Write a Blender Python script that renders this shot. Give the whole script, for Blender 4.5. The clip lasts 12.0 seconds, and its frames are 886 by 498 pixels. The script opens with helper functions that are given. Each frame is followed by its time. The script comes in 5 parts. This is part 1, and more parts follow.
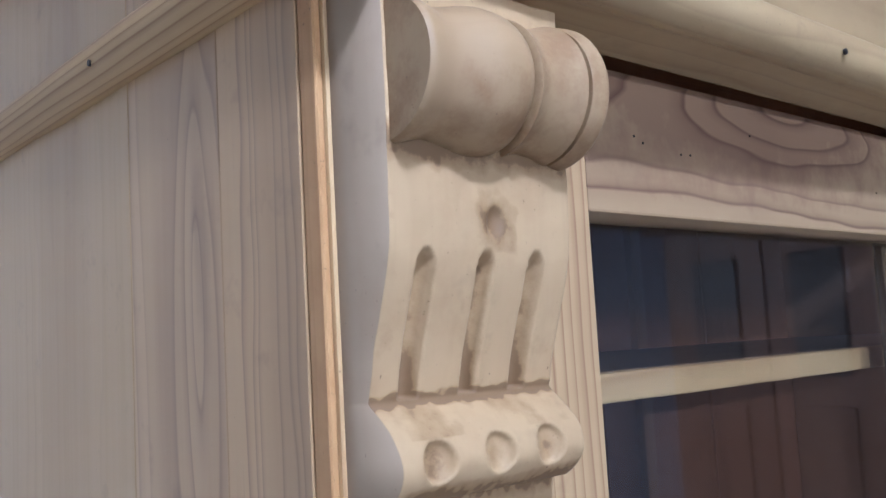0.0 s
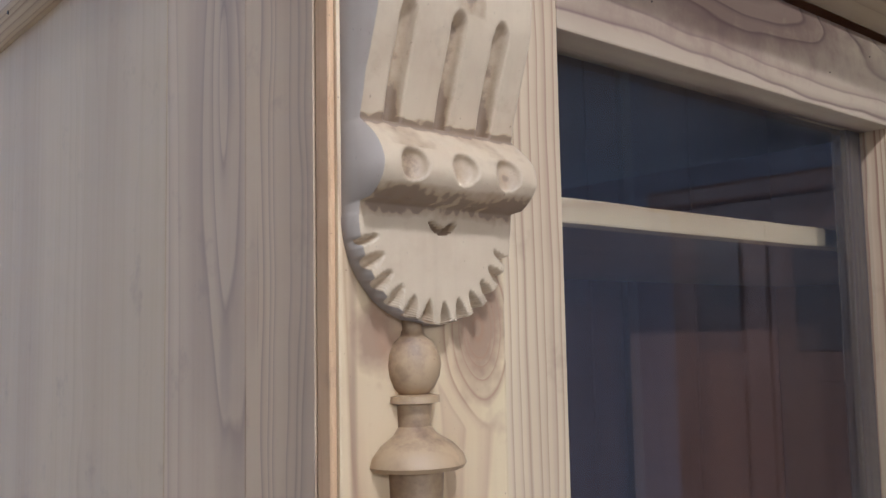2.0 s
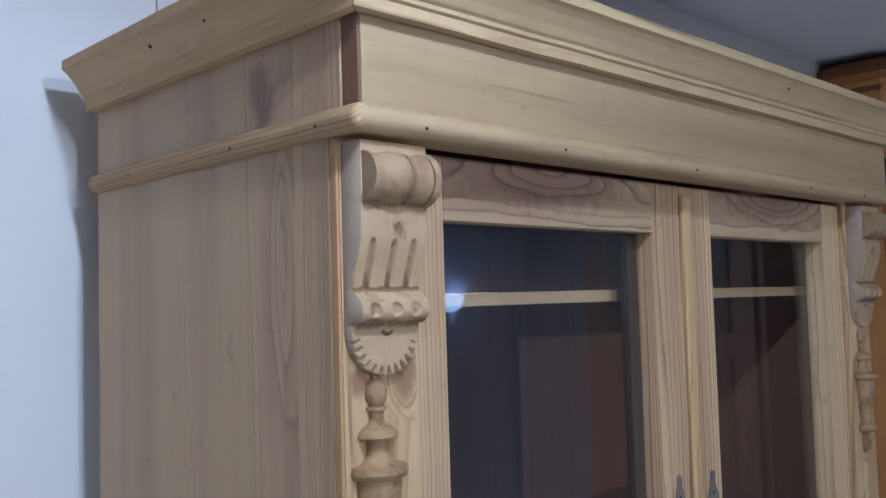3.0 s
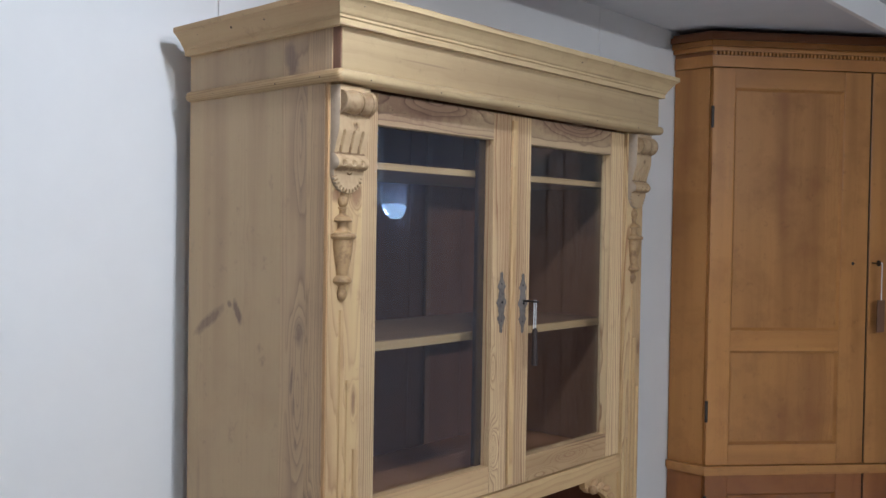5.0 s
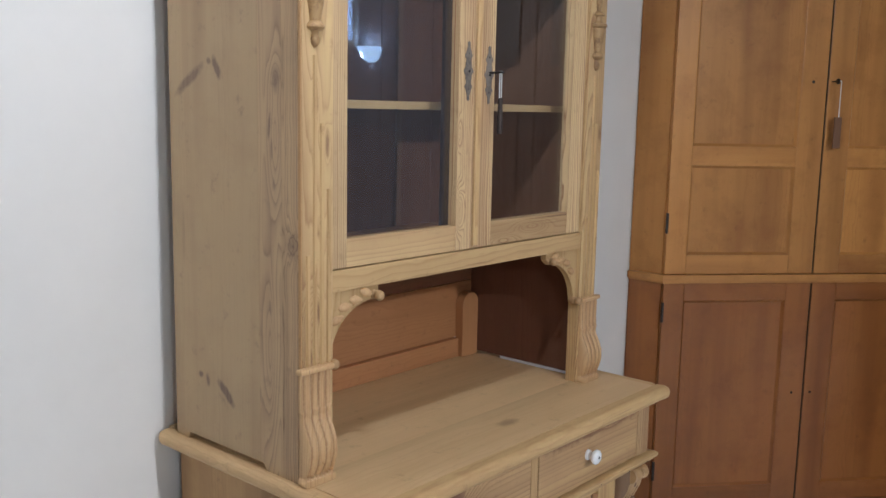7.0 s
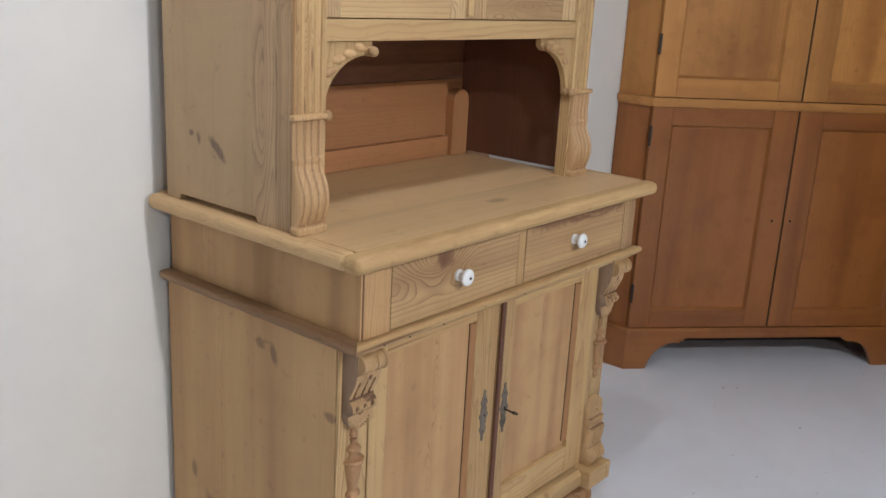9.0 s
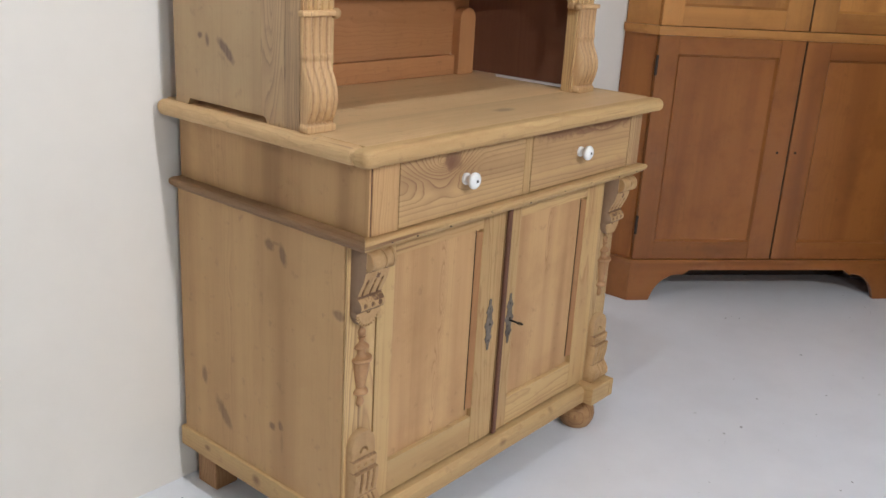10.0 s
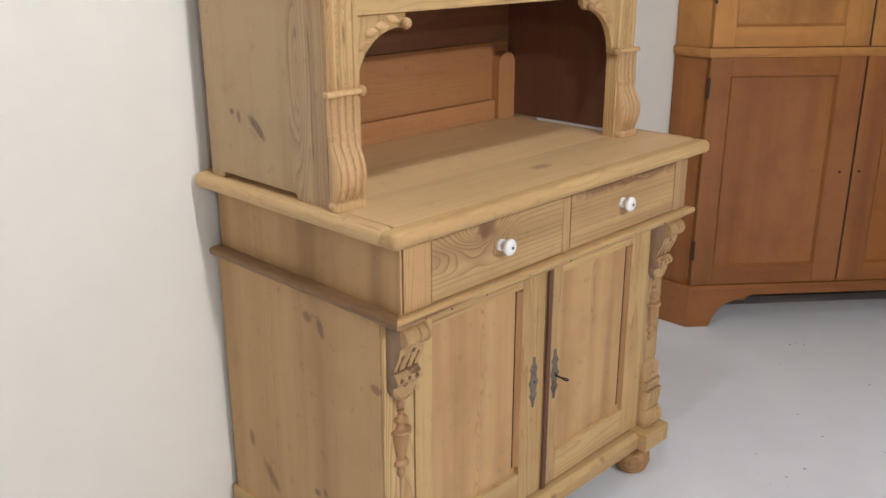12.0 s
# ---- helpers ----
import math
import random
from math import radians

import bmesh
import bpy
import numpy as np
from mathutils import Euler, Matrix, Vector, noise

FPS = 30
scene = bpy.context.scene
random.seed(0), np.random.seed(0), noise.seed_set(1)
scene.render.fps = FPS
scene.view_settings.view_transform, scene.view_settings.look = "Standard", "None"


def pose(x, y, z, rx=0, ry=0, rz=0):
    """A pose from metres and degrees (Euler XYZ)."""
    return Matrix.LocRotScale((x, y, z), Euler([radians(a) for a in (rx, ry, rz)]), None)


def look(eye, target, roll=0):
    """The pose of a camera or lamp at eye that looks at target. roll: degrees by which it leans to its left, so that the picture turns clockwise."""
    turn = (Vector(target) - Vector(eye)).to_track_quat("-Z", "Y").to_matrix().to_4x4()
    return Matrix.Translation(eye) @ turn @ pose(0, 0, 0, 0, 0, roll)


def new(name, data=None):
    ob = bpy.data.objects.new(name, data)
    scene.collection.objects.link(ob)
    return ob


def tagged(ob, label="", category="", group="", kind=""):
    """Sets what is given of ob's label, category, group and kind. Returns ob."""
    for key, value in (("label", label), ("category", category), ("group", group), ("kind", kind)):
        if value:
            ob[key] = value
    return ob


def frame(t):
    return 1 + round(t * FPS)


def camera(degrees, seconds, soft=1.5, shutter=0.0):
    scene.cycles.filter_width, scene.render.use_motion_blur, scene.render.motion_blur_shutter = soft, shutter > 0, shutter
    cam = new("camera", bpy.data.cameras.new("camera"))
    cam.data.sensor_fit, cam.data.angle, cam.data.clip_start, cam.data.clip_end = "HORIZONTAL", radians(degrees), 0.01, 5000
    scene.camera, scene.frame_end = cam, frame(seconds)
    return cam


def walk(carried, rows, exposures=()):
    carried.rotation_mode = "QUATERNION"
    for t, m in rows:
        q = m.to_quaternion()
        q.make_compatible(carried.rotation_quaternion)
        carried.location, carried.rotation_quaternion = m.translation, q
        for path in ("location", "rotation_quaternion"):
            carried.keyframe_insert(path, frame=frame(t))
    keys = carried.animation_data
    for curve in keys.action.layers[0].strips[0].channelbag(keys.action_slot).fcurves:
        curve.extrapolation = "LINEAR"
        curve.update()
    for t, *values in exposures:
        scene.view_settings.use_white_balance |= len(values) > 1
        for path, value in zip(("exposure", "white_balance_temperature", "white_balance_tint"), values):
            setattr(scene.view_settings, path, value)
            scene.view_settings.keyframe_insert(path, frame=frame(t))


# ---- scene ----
cam = camera(51.5, 12.0)
PATH = [
    (0, (-0.104, -0.005, 1.883), (1.216, 1.485, 2.087), -3.2),
    (0.5, (-0.104, -0.011, 1.859), (1.21, 1.481, 2.071), -2.7),
    (1, (-0.106, -0.008, 1.836), (1.198, 1.496, 2.03), -2.3),
    (1.5, (-0.105, -0.018, 1.817), (1.201, 1.485, 2.002), -2.2),
    (2, (-0.129, -0.045, 1.807), (1.171, 1.464, 1.99), -1.1),
    (2.5, (-0.203, -0.149, 1.837), (1.111, 1.351, 1.983), -0.8),
    (2.7, (-0.268, -0.213, 1.86), (1.109, 1.231, 1.995), -1.8),
    (4.3, (-0.734, -0.769, 1.826), (0.692, 0.632, 1.838), -0.6),
    (4.5, (-0.778, -0.811, 1.812), (0.659, 0.579, 1.798), -0.4),
    (5, (-0.887, -0.892, 1.757), (0.587, 0.459, 1.714), 0.9),
    (5.5, (-0.911, -0.923, 1.693), (0.577, 0.409, 1.595), 1.9),
    (6, (-0.916, -0.948, 1.636), (0.566, 0.379, 1.43), 1.9),
    (6.5, (-0.939, -0.971, 1.59), (0.542, 0.347, 1.326), 1.2),
    (8.3, (-0.987, -1.001, 1.414), (0.518, 0.244, 0.984), 2.5),
    (8.5, (-0.985, -0.999, 1.39), (0.516, 0.239, 0.929), 2.7),
    (9, (-1.002, -1.002, 1.329), (0.482, 0.221, 0.779), 3.1),
    (9.5, (-1.018, -1.013, 1.278), (0.455, 0.2, 0.679), 3.4),
    (10, (-1.04, -1.031, 1.229), (0.423, 0.177, 0.597), 3.3),
    (10.5, (-1.052, -1.04, 1.182), (0.407, 0.129, 0.469), 4.5),
    (11, (-1.058, -1.043, 1.154), (0.38, 0.126, 0.403), 4.9),
    (11.5, (-1.035, -1.033, 1.258), (0.373, 0.197, 0.548), 2.3),
    (12, (-0.952, -1.035, 1.358), (0.405, 0.283, 0.71), -0.0),
]
LOOKS = [(0.0, -0.24, 4720, 14), (1.5, -0.20, 4650, 14), (2.0, -0.24, 4630, 14), (2.7, -0.66, 4600, 13), (4.3, -0.44, 5120, 10), (5.5, -0.28, 5220, 10), (6.7, -0.13, 5400, 10), (8.5, -0.02, 5600, 10), (9.0, 0.05, 5650, 10), (11.0, 0.37, 6000, 10), (12.0, 0.29, 6050, 10)]
walk(cam, [(t, look(eye, target, roll)) for t, eye, target, roll in PATH], LOOKS)

# ---- light ----
world = bpy.data.worlds.new("world")
scene.world = world
world.use_nodes = True
world.node_tree.nodes["Background"].inputs[0].default_value = (0.75, 0.85, 1.0, 1)
world.node_tree.nodes["Background"].inputs[1].default_value = 0.02


def lamp(name, place, watts, radius, colour):
    data = bpy.data.lights.new(name, "POINT")
    data.energy, data.shadow_soft_size, data.color = watts, radius, colour
    ob = new(name, data)
    ob.location = place
    return ob


LAMP_NEAR = (-0.095, -0.29, 2.37)
LAMP_FAR = (-0.12, -2.65, 2.335)
LAMP_SIDE = (2.79, -2.49, 1.862)
LAMP_BACK = (-1.9, -3.6, 2.15)
lamp("bulb_near", LAMP_NEAR, 20, 0.022, (0.97, 0.97, 0.97))
lamp("bulb_far", LAMP_FAR, 124, 0.03, (1.0, 0.95, 0.87))
lamp("bulb_side", LAMP_SIDE, 3, 0.03, (0.62, 0.78, 1.0))
lamp("bulb_back", LAMP_BACK, 80, 0.014, (1.0, 0.95, 0.86))


# ---- materials ----
def nodes_of(name, rough=0.6, metal=0.0):
    m = bpy.data.materials.new(name)
    m.use_nodes = True
    nt = m.node_tree
    b = nt.nodes["Principled BSDF"]
    b.inputs["Roughness"].default_value, b.inputs["Metallic"].default_value = rough, metal
    return m, nt, b


def math_node(nt, op, a, b=None, c=None, clamp=False):
    n = nt.nodes.new("ShaderNodeMath")
    n.operation, n.use_clamp = op, clamp
    for i, v in enumerate((a, b, c)):
        if v is None:
            continue
        if isinstance(v, (int, float)):
            n.inputs[i].default_value = v
        else:
            nt.links.new(v, n.inputs[i])
    return n.outputs[0]


def vec_node(nt, op, a, b=None):
    n = nt.nodes.new("ShaderNodeVectorMath")
    n.operation = op
    for i, v in enumerate((a, b)):
        if v is None:
            continue
        if isinstance(v, tuple):
            n.inputs[i].default_value = v
        else:
            nt.links.new(v, n.inputs[i])
    return n.outputs["Value"] if op in ("LENGTH", "DOT_PRODUCT") else n.outputs[0]


def noise_node(nt, vec, scale, detail=3.0, rough=0.55):
    n = nt.nodes.new("ShaderNodeTexNoise")
    n.inputs["Scale"].default_value, n.inputs["Detail"].default_value, n.inputs["Roughness"].default_value = scale, detail, rough
    nt.links.new(vec, n.inputs["Vector"])
    return n.outputs["Fac"]


def ramp_node(nt, fac, stops):
    n = nt.nodes.new("ShaderNodeValToRGB")
    e = n.color_ramp.elements
    while len(e) < len(stops):
        e.new(0.5)
    for el, (p, c) in zip(e, stops):
        el.position = p
        el.color = (*c, 1) if len(c) == 3 else c
    nt.links.new(fac, n.inputs[0])
    return n.outputs[0]


def mix_node(nt, fac, a, b, mode="MIX"):
    n = nt.nodes.new("ShaderNodeMix")
    n.data_type, n.blend_type = "RGBA", mode
    for sock, v in ((n.inputs[0], fac), (n.inputs[6], a), (n.inputs[7], b)):
        if isinstance(v, (int, float)):
            sock.default_value = v
        elif isinstance(v, tuple):
            sock.default_value = (*v, 1)
        else:
            nt.links.new(v, sock)
    return n.outputs[2]


def bump_node(nt, b, height, strength, dist=0.001):
    n = nt.nodes.new("ShaderNodeBump")
    n.inputs["Strength"].default_value, n.inputs["Distance"].default_value = strength, dist
    nt.links.new(height, n.inputs["Height"])
    nt.links.new(n.outputs[0], b.inputs["Normal"])


def wood(name, axis, light, mid, dark, spacing=0.006, broad=None, width=0.16, pith=0.03, tilt=0.03, contrast=1.0, rough=0.58, knots=(), stain=0.25, bump=0.08, figure=0.5, cracks=0.0, sheen=0.4, swirls=(), hearts=(), specks=0.0, broad_tone=1.0, stain_and_shade=None, fibres=0.22, blot_scale=6.0, spikes=(), wave=1.0):
    """Softwood boards: growth rings along one axis (0, 1, 2), cut flat across the broad axis, with fibres, stains and knots."""
    m, nt, b = nodes_of(name, rough)
    tc = nt.nodes.new("ShaderNodeTexCoord").outputs["Object"]
    info = nt.nodes.new("ShaderNodeObjectInfo").outputs["Random"]
    ragged = math_node(nt, "SUBTRACT", noise_node(nt, tc, 75.0, 3.0, 0.6), 0.5)

    def reach(centre, r, ln):
        """Distance from a centre in units of r, drawn out ln times along the grain."""
        s = [1 / r] * 3
        s[axis] = 1 / (r * ln)
        return vec_node(nt, "LENGTH", vec_node(nt, "MULTIPLY", vec_node(nt, "SUBTRACT", tc, centre), tuple(s)))

    wobble = knot = heart = fig = None
    for kx, ky, kz, r, ln in knots:
        le = reach((kx, ky, kz), r, ln)
        near = math_node(nt, "MULTIPLY", math_node(nt, "POWER", math_node(nt, "SUBTRACT", 1.0, math_node(nt, "MULTIPLY", le, 0.28), clamp=True), 2.0), 0.016)
        le = math_node(nt, "ADD", le, math_node(nt, "MULTIPLY", ragged, 0.9))
        rim = math_node(nt, "SUBTRACT", 1.0, math_node(nt, "MULTIPLY", math_node(nt, "ABSOLUTE", math_node(nt, "SUBTRACT", le, 0.8)), 3.5), clamp=True)
        core = math_node(nt, "SUBTRACT", 1.0, math_node(nt, "MULTIPLY", le, 2.2), clamp=True)
        body = math_node(nt, "MULTIPLY", math_node(nt, "SUBTRACT", 1.5, le, clamp=True), 0.52 if r > 0.0125 else 0.75)
        kk = math_node(nt, "MAXIMUM", math_node(nt, "MAXIMUM", math_node(nt, "MULTIPLY", rim, 0.85 if r > 0.0125 else 0.3), core), body)
        wobble = near if wobble is None else math_node(nt, "ADD", wobble, near)
        knot = kk if knot is None else math_node(nt, "MAXIMUM", knot, kk)
    for kx, ky, kz, r, ln, amp in swirls:
        near = math_node(nt, "SUBTRACT", 1.0, reach((kx, ky, kz), r, ln), clamp=True)
        show = math_node(nt, "MULTIPLY", near, 4.0, clamp=True)
        fig = show if fig is None else math_node(nt, "MAXIMUM", fig, show)
        near = math_node(nt, "MULTIPLY", math_node(nt, "POWER", near, 1.4), amp)
        wobble = near if wobble is None else math_node(nt, "ADD", wobble, near)
    # branches cut lengthwise: long soft dark strokes in the y-z plane, (y, z, half length, half width, slope y, slope z, depth of tone)
    branch = None
    for ky, kz, a, w, dy, dz, deep in spikes:
        q = math.hypot(dy, dz)
        rel = vec_node(nt, "SUBTRACT", tc, (0.0, ky, kz))
        le = nt.nodes.new("ShaderNodeCombineXYZ")
        nt.links.new(vec_node(nt, "DOT_PRODUCT", rel, (0.0, dy / q / a, dz / q / a)), le.inputs[0])
        nt.links.new(vec_node(nt, "DOT_PRODUCT", rel, (0.0, -dz / q / w, dy / q / w)), le.inputs[1])
        le = math_node(nt, "ADD", vec_node(nt, "LENGTH", le.outputs[0]), math_node(nt, "MULTIPLY", ragged, 1.1))
        kk = math_node(nt, "MULTIPLY", math_node(nt, "MULTIPLY", math_node(nt, "SUBTRACT", 1.35, le, clamp=True), 1.5, clamp=True), deep)
        branch = kk if branch is None else math_node(nt, "MAXIMUM", branch, kk)
    for kx, ky, kz, r, ln in hearts:
        kk = math_node(nt, "MULTIPLY", math_node(nt, "SUBTRACT", 1.0, math_node(nt, "ADD", reach((kx, ky, kz), r, ln), ragged), clamp=True), 2.2, clamp=True)
        heart = kk if heart is None else math_node(nt, "MAXIMUM", heart, kk)
    across = [i for i in range(3) if i != axis]
    broad = across[0] if broad is None else broad
    thin = across[0] if across[1] == broad else across[1]
    off = nt.nodes.new("ShaderNodeCombineXYZ")
    for i in range(3):
        size = 1.9 if i == axis else (0.13 if i == broad else 0.05)
        nt.links.new(math_node(nt, "MULTIPLY", math_node(nt, "FRACT", math_node(nt, "MULTIPLY", info, 7.0 + 5 * i)), size), off.inputs[i])
    pos = vec_node(nt, "ADD", tc, off.outputs[0])
    sc = [1.0, 1.0, 1.0]
    sc[axis] = 0.055
    long = vec_node(nt, "MULTIPLY", pos, tuple(sc))
    warp = noise_node(nt, long, 8.0, 2.0)
    warp2 = noise_node(nt, long, 45.0, 2.0)
    wander = noise_node(nt, vec_node(nt, "MULTIPLY", tc, tuple(9.0 if i == axis else 26.0 for i in range(3))), 1.0, 2.0)
    sep = nt.nodes.new("ShaderNodeSeparateXYZ")
    nt.links.new(pos, sep.inputs[0])
    along = sep.outputs[axis]
    u = math_node(nt, "WRAP", sep.outputs[broad], width / 2, -width / 2)
    v = math_node(nt, "ADD", math_node(nt, "MULTIPLY", math_node(nt, "PINGPONG", along, 0.9), tilt), math_node(nt, "ADD", math_node(nt, "WRAP", sep.outputs[thin], 0.1, -0.1), pith))
    rad = math_node(nt, "SQRT", math_node(nt, "ADD", math_node(nt, "POWER", u, 2.0), math_node(nt, "POWER", math_node(nt, "ABSOLUTE", v), 2.0)))
    rad = math_node(nt, "ADD", rad, math_node(nt, "MULTIPLY", warp, 0.07))
    rad = math_node(nt, "ADD", rad, math_node(nt, "MULTIPLY", warp2, 0.011 * min(1.0, 0.4 + wave)))
    rad = math_node(nt, "ADD", rad, math_node(nt, "MULTIPLY", wander, spacing * 2.4 * wave))
    if wobble is not None:
        rad = math_node(nt, "ADD", rad, wobble)
    uneven = nt.nodes.new("ShaderNodeTexNoise")
    uneven.noise_dimensions = "1D"
    uneven.inputs["Scale"].default_value = 0.45 / spacing
    nt.links.new(rad, uneven.inputs["W"])
    rad = math_node(nt, "ADD", rad, math_node(nt, "MULTIPLY", uneven.outputs["Fac"], spacing * 1.3))
    ring = math_node(nt, "FRACT", math_node(nt, "MULTIPLY", rad, 1.0 / spacing))
    late = ramp_node(nt, ring, [(0.0, (0, 0, 0)), (0.45, (0.06, 0.06, 0.06)), (0.76, (0.45, 0.45, 0.45)), (0.90, (1, 1, 1)), (1.0, (0.05, 0.05, 0.05))])
    fs = [230.0] * 3
    fs[axis] = 6.0
    fibre = noise_node(nt, vec_node(nt, "MULTIPLY", pos, tuple(fs)), 1.0, 2.0, 0.6)
    patch = ramp_node(nt, noise_node(nt, long, 11.0, 2.0), [(0.50 - figure * 0.3, (0.04, 0.04, 0.04)), (0.66, (1, 1, 1))])
    shown = math_node(nt, "MULTIPLY", patch, contrast)
    if fig is not None:
        shown = math_node(nt, "MAXIMUM", shown, math_node(nt, "MULTIPLY", fig, 0.85))
    amount = math_node(nt, "MULTIPLY", late, shown, clamp=True)
    col = light
    if heart is not None:
        col = mix_node(nt, math_node(nt, "MULTIPLY", heart, 0.70), light, dark)
    col = mix_node(nt, amount, col, mid)
    band = noise_node(nt, long, 13.0, 2.0)
    col = mix_node(nt, math_node(nt, "MULTIPLY", math_node(nt, "SUBTRACT", band, 0.44, clamp=True), 1.9 * broad_tone, clamp=True), col, mid)
    col = mix_node(nt, math_node(nt, "MULTIPLY", math_node(nt, "SUBTRACT", fibre, 0.5, clamp=True), fibres), col, dark)
    if cracks:
        cs = [95.0] * 3
        cs[axis] = 2.6
        split = math_node(nt, "MULTIPLY", math_node(nt, "SUBTRACT", noise_node(nt, vec_node(nt, "MULTIPLY", pos, tuple(cs)), 1.0, 1.0), 0.80 - cracks, clamp=True), 9.0, clamp=True)
        col = mix_node(nt, math_node(nt, "MULTIPLY", split, 0.8), col, dark)
    blot = noise_node(nt, pos, blot_scale, 5.0, 0.65)
    col = mix_node(nt, math_node(nt, "MULTIPLY", math_node(nt, "SUBTRACT", blot, 0.48, clamp=True), stain * 3.2), col, mid)
    grime = noise_node(nt, pos, 33.0, 4.0, 0.7)
    col = mix_node(nt, math_node(nt, "MULTIPLY", math_node(nt, "SUBTRACT", grime, 0.60, clamp=True), 2.2, clamp=True), col, dark)
    if specks:
        sp = math_node(nt, "MULTIPLY", math_node(nt, "SUBTRACT", math_node(nt, "ADD", noise_node(nt, pos, 640.0, 2.0, 0.6), math_node(nt, "MULTIPLY", blot, 0.25)), 0.86 - 0.04 * specks, clamp=True), 9.0, clamp=True)
        col = mix_node(nt, math_node(nt, "MULTIPLY", sp, 0.75), col, dark)
    # Old stain plus shade painted into the carvings' flutes, creases and undersides.
    if stain_and_shade:
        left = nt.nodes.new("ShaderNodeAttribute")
        left.attribute_name = "stain_and_shade"
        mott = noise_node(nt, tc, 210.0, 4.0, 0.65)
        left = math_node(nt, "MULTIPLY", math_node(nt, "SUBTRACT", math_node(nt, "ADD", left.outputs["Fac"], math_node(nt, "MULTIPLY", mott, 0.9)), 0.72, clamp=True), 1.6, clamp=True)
        col = mix_node(nt, math_node(nt, "MULTIPLY", left, 0.9), col, stain_and_shade)
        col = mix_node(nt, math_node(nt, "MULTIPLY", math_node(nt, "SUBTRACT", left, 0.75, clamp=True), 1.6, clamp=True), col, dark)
    tone = math_node(nt, "ADD", 0.90, math_node(nt, "MULTIPLY", info, 0.18))
    tn = nt.nodes.new("ShaderNodeCombineColor")
    for i in range(3):
        nt.links.new(tone, tn.inputs[i])
    col = mix_node(nt, 1.0, col, tn.outputs[0], "MULTIPLY")
    if knot is not None:
        col = mix_node(nt, math_node(nt, "MULTIPLY", knot, 0.9, clamp=True), col, dark)
    if branch is not None:
        col = mix_node(nt, math_node(nt, "MULTIPLY", branch, math_node(nt, "ADD", 0.55, math_node(nt, "MULTIPLY", fibre, 0.6)), clamp=True), col, dark)
    nt.links.new(col, b.inputs["Base Color"])
    nt.links.new(math_node(nt, "ADD", rough - 0.08, math_node(nt, "MULTIPLY", fibre, 0.16)), b.inputs["Roughness"])
    b.inputs["Specular IOR Level"].default_value = sheen
    bump_node(nt, b, math_node(nt, "ADD", math_node(nt, "MULTIPLY", late, 0.15), math_node(nt, "ADD", math_node(nt, "MULTIPLY", fibre, 0.5), blot)), bump, 0.0006)
    return m


def plain(name, colour, rough=0.5, metal=0.0, vary=0.15, scale=40.0, bump=0.1, second=None):
    m, nt, b = nodes_of(name, rough, metal)
    tc = nt.nodes.new("ShaderNodeTexCoord").outputs["Object"]
    f = noise_node(nt, tc, scale, 4.0, 0.6)
    g = noise_node(nt, tc, scale * 0.12, 3.0, 0.6)
    other = second or tuple(c * (1 - vary) for c in colour)
    fac = math_node(nt, "ADD", math_node(nt, "MULTIPLY", f, 0.5), math_node(nt, "MULTIPLY", g, 0.5))
    col = ramp_node(nt, fac, [(0.32, other), (0.62, colour)])
    nt.links.new(col, b.inputs["Base Color"])
    nt.links.new(math_node(nt, "ADD", rough - 0.06, math_node(nt, "MULTIPLY", f, 0.12)), b.inputs["Roughness"])
    bump_node(nt, b, f, bump)
    return m


P_LIGHT, P_MID, P_DARK = (0.535, 0.358, 0.158), (0.345, 0.190, 0.074), (0.15, 0.065, 0.03)
S_LIGHT, S_MID = (0.535, 0.362, 0.176), (0.33, 0.194, 0.088)
pine_z = wood("pine_upright", 2, P_LIGHT, P_MID, P_DARK, 0.007, 0, 0.12, 0.05, 0.03, 1.1, cracks=0.08, wave=0.5, specks=0.4)
pine_post = wood("pine_post", 2, (0.555, 0.382, 0.175), (0.275, 0.140, 0.058), P_DARK, 0.0050, 0, 0.15, 0.03, 0.05, 1.1, figure=0.9, cracks=0.13, wave=0.4, specks=0.4,
                 knots=((0.455, -0.182, 0.60, 0.008, 2.2), (-0.425, -0.182, 0.30, 0.008, 2.0), (-0.444, -0.182, 0.222, 0.006, 2.2), (-0.418, -0.182, 0.228, 0.0055, 2.4), (0.418, -0.182, 0.224, 0.006, 2.0), (-0.43, -0.182, 0.655, 0.004, 5.0), (-0.405, -0.182, 0.585, 0.004, 5.0)),
                 swirls=((-0.4055, -0.182, 0.9085, 0.020, 1.7, 0.034), (-0.44, -0.182, 0.27, 0.028, 4.0, 0.035)), hearts=((-0.4045, -0.182, 0.9110, 0.0150, 1.7), (-0.4045, -0.182, 0.9110, 0.0085, 1.7), (-0.446, -0.182, 0.905, 0.010, 1.2)))
pine_fine = wood("pine_quarter_sawn", 2, (0.585, 0.415, 0.207), (0.245, 0.122, 0.054), P_DARK, 0.0048, 1, 0.6, 0.12, 0.004, 1.4, figure=1.8, wave=0.5,
                 swirls=((-0.048, -0.174, 0.45, 0.020, 3.6, 0.045), (-0.052, -0.174, 0.60, 0.012, 4.0, 0.02)))
pine_rail = wood("pine_rail_figured", 0, (0.56, 0.385, 0.180), (0.29, 0.155, 0.068), P_DARK, 0.0075, 2, 0.30, 0.06, 0.02, 0.8, figure=0.4, cracks=0.12, specks=0.6, wave=0.4,
                 swirls=((0.205, -0.174, 0.398, 0.022, 4.5, 0.045), (0.10, -0.174, 0.375, 0.020, 4.0, 0.03)))
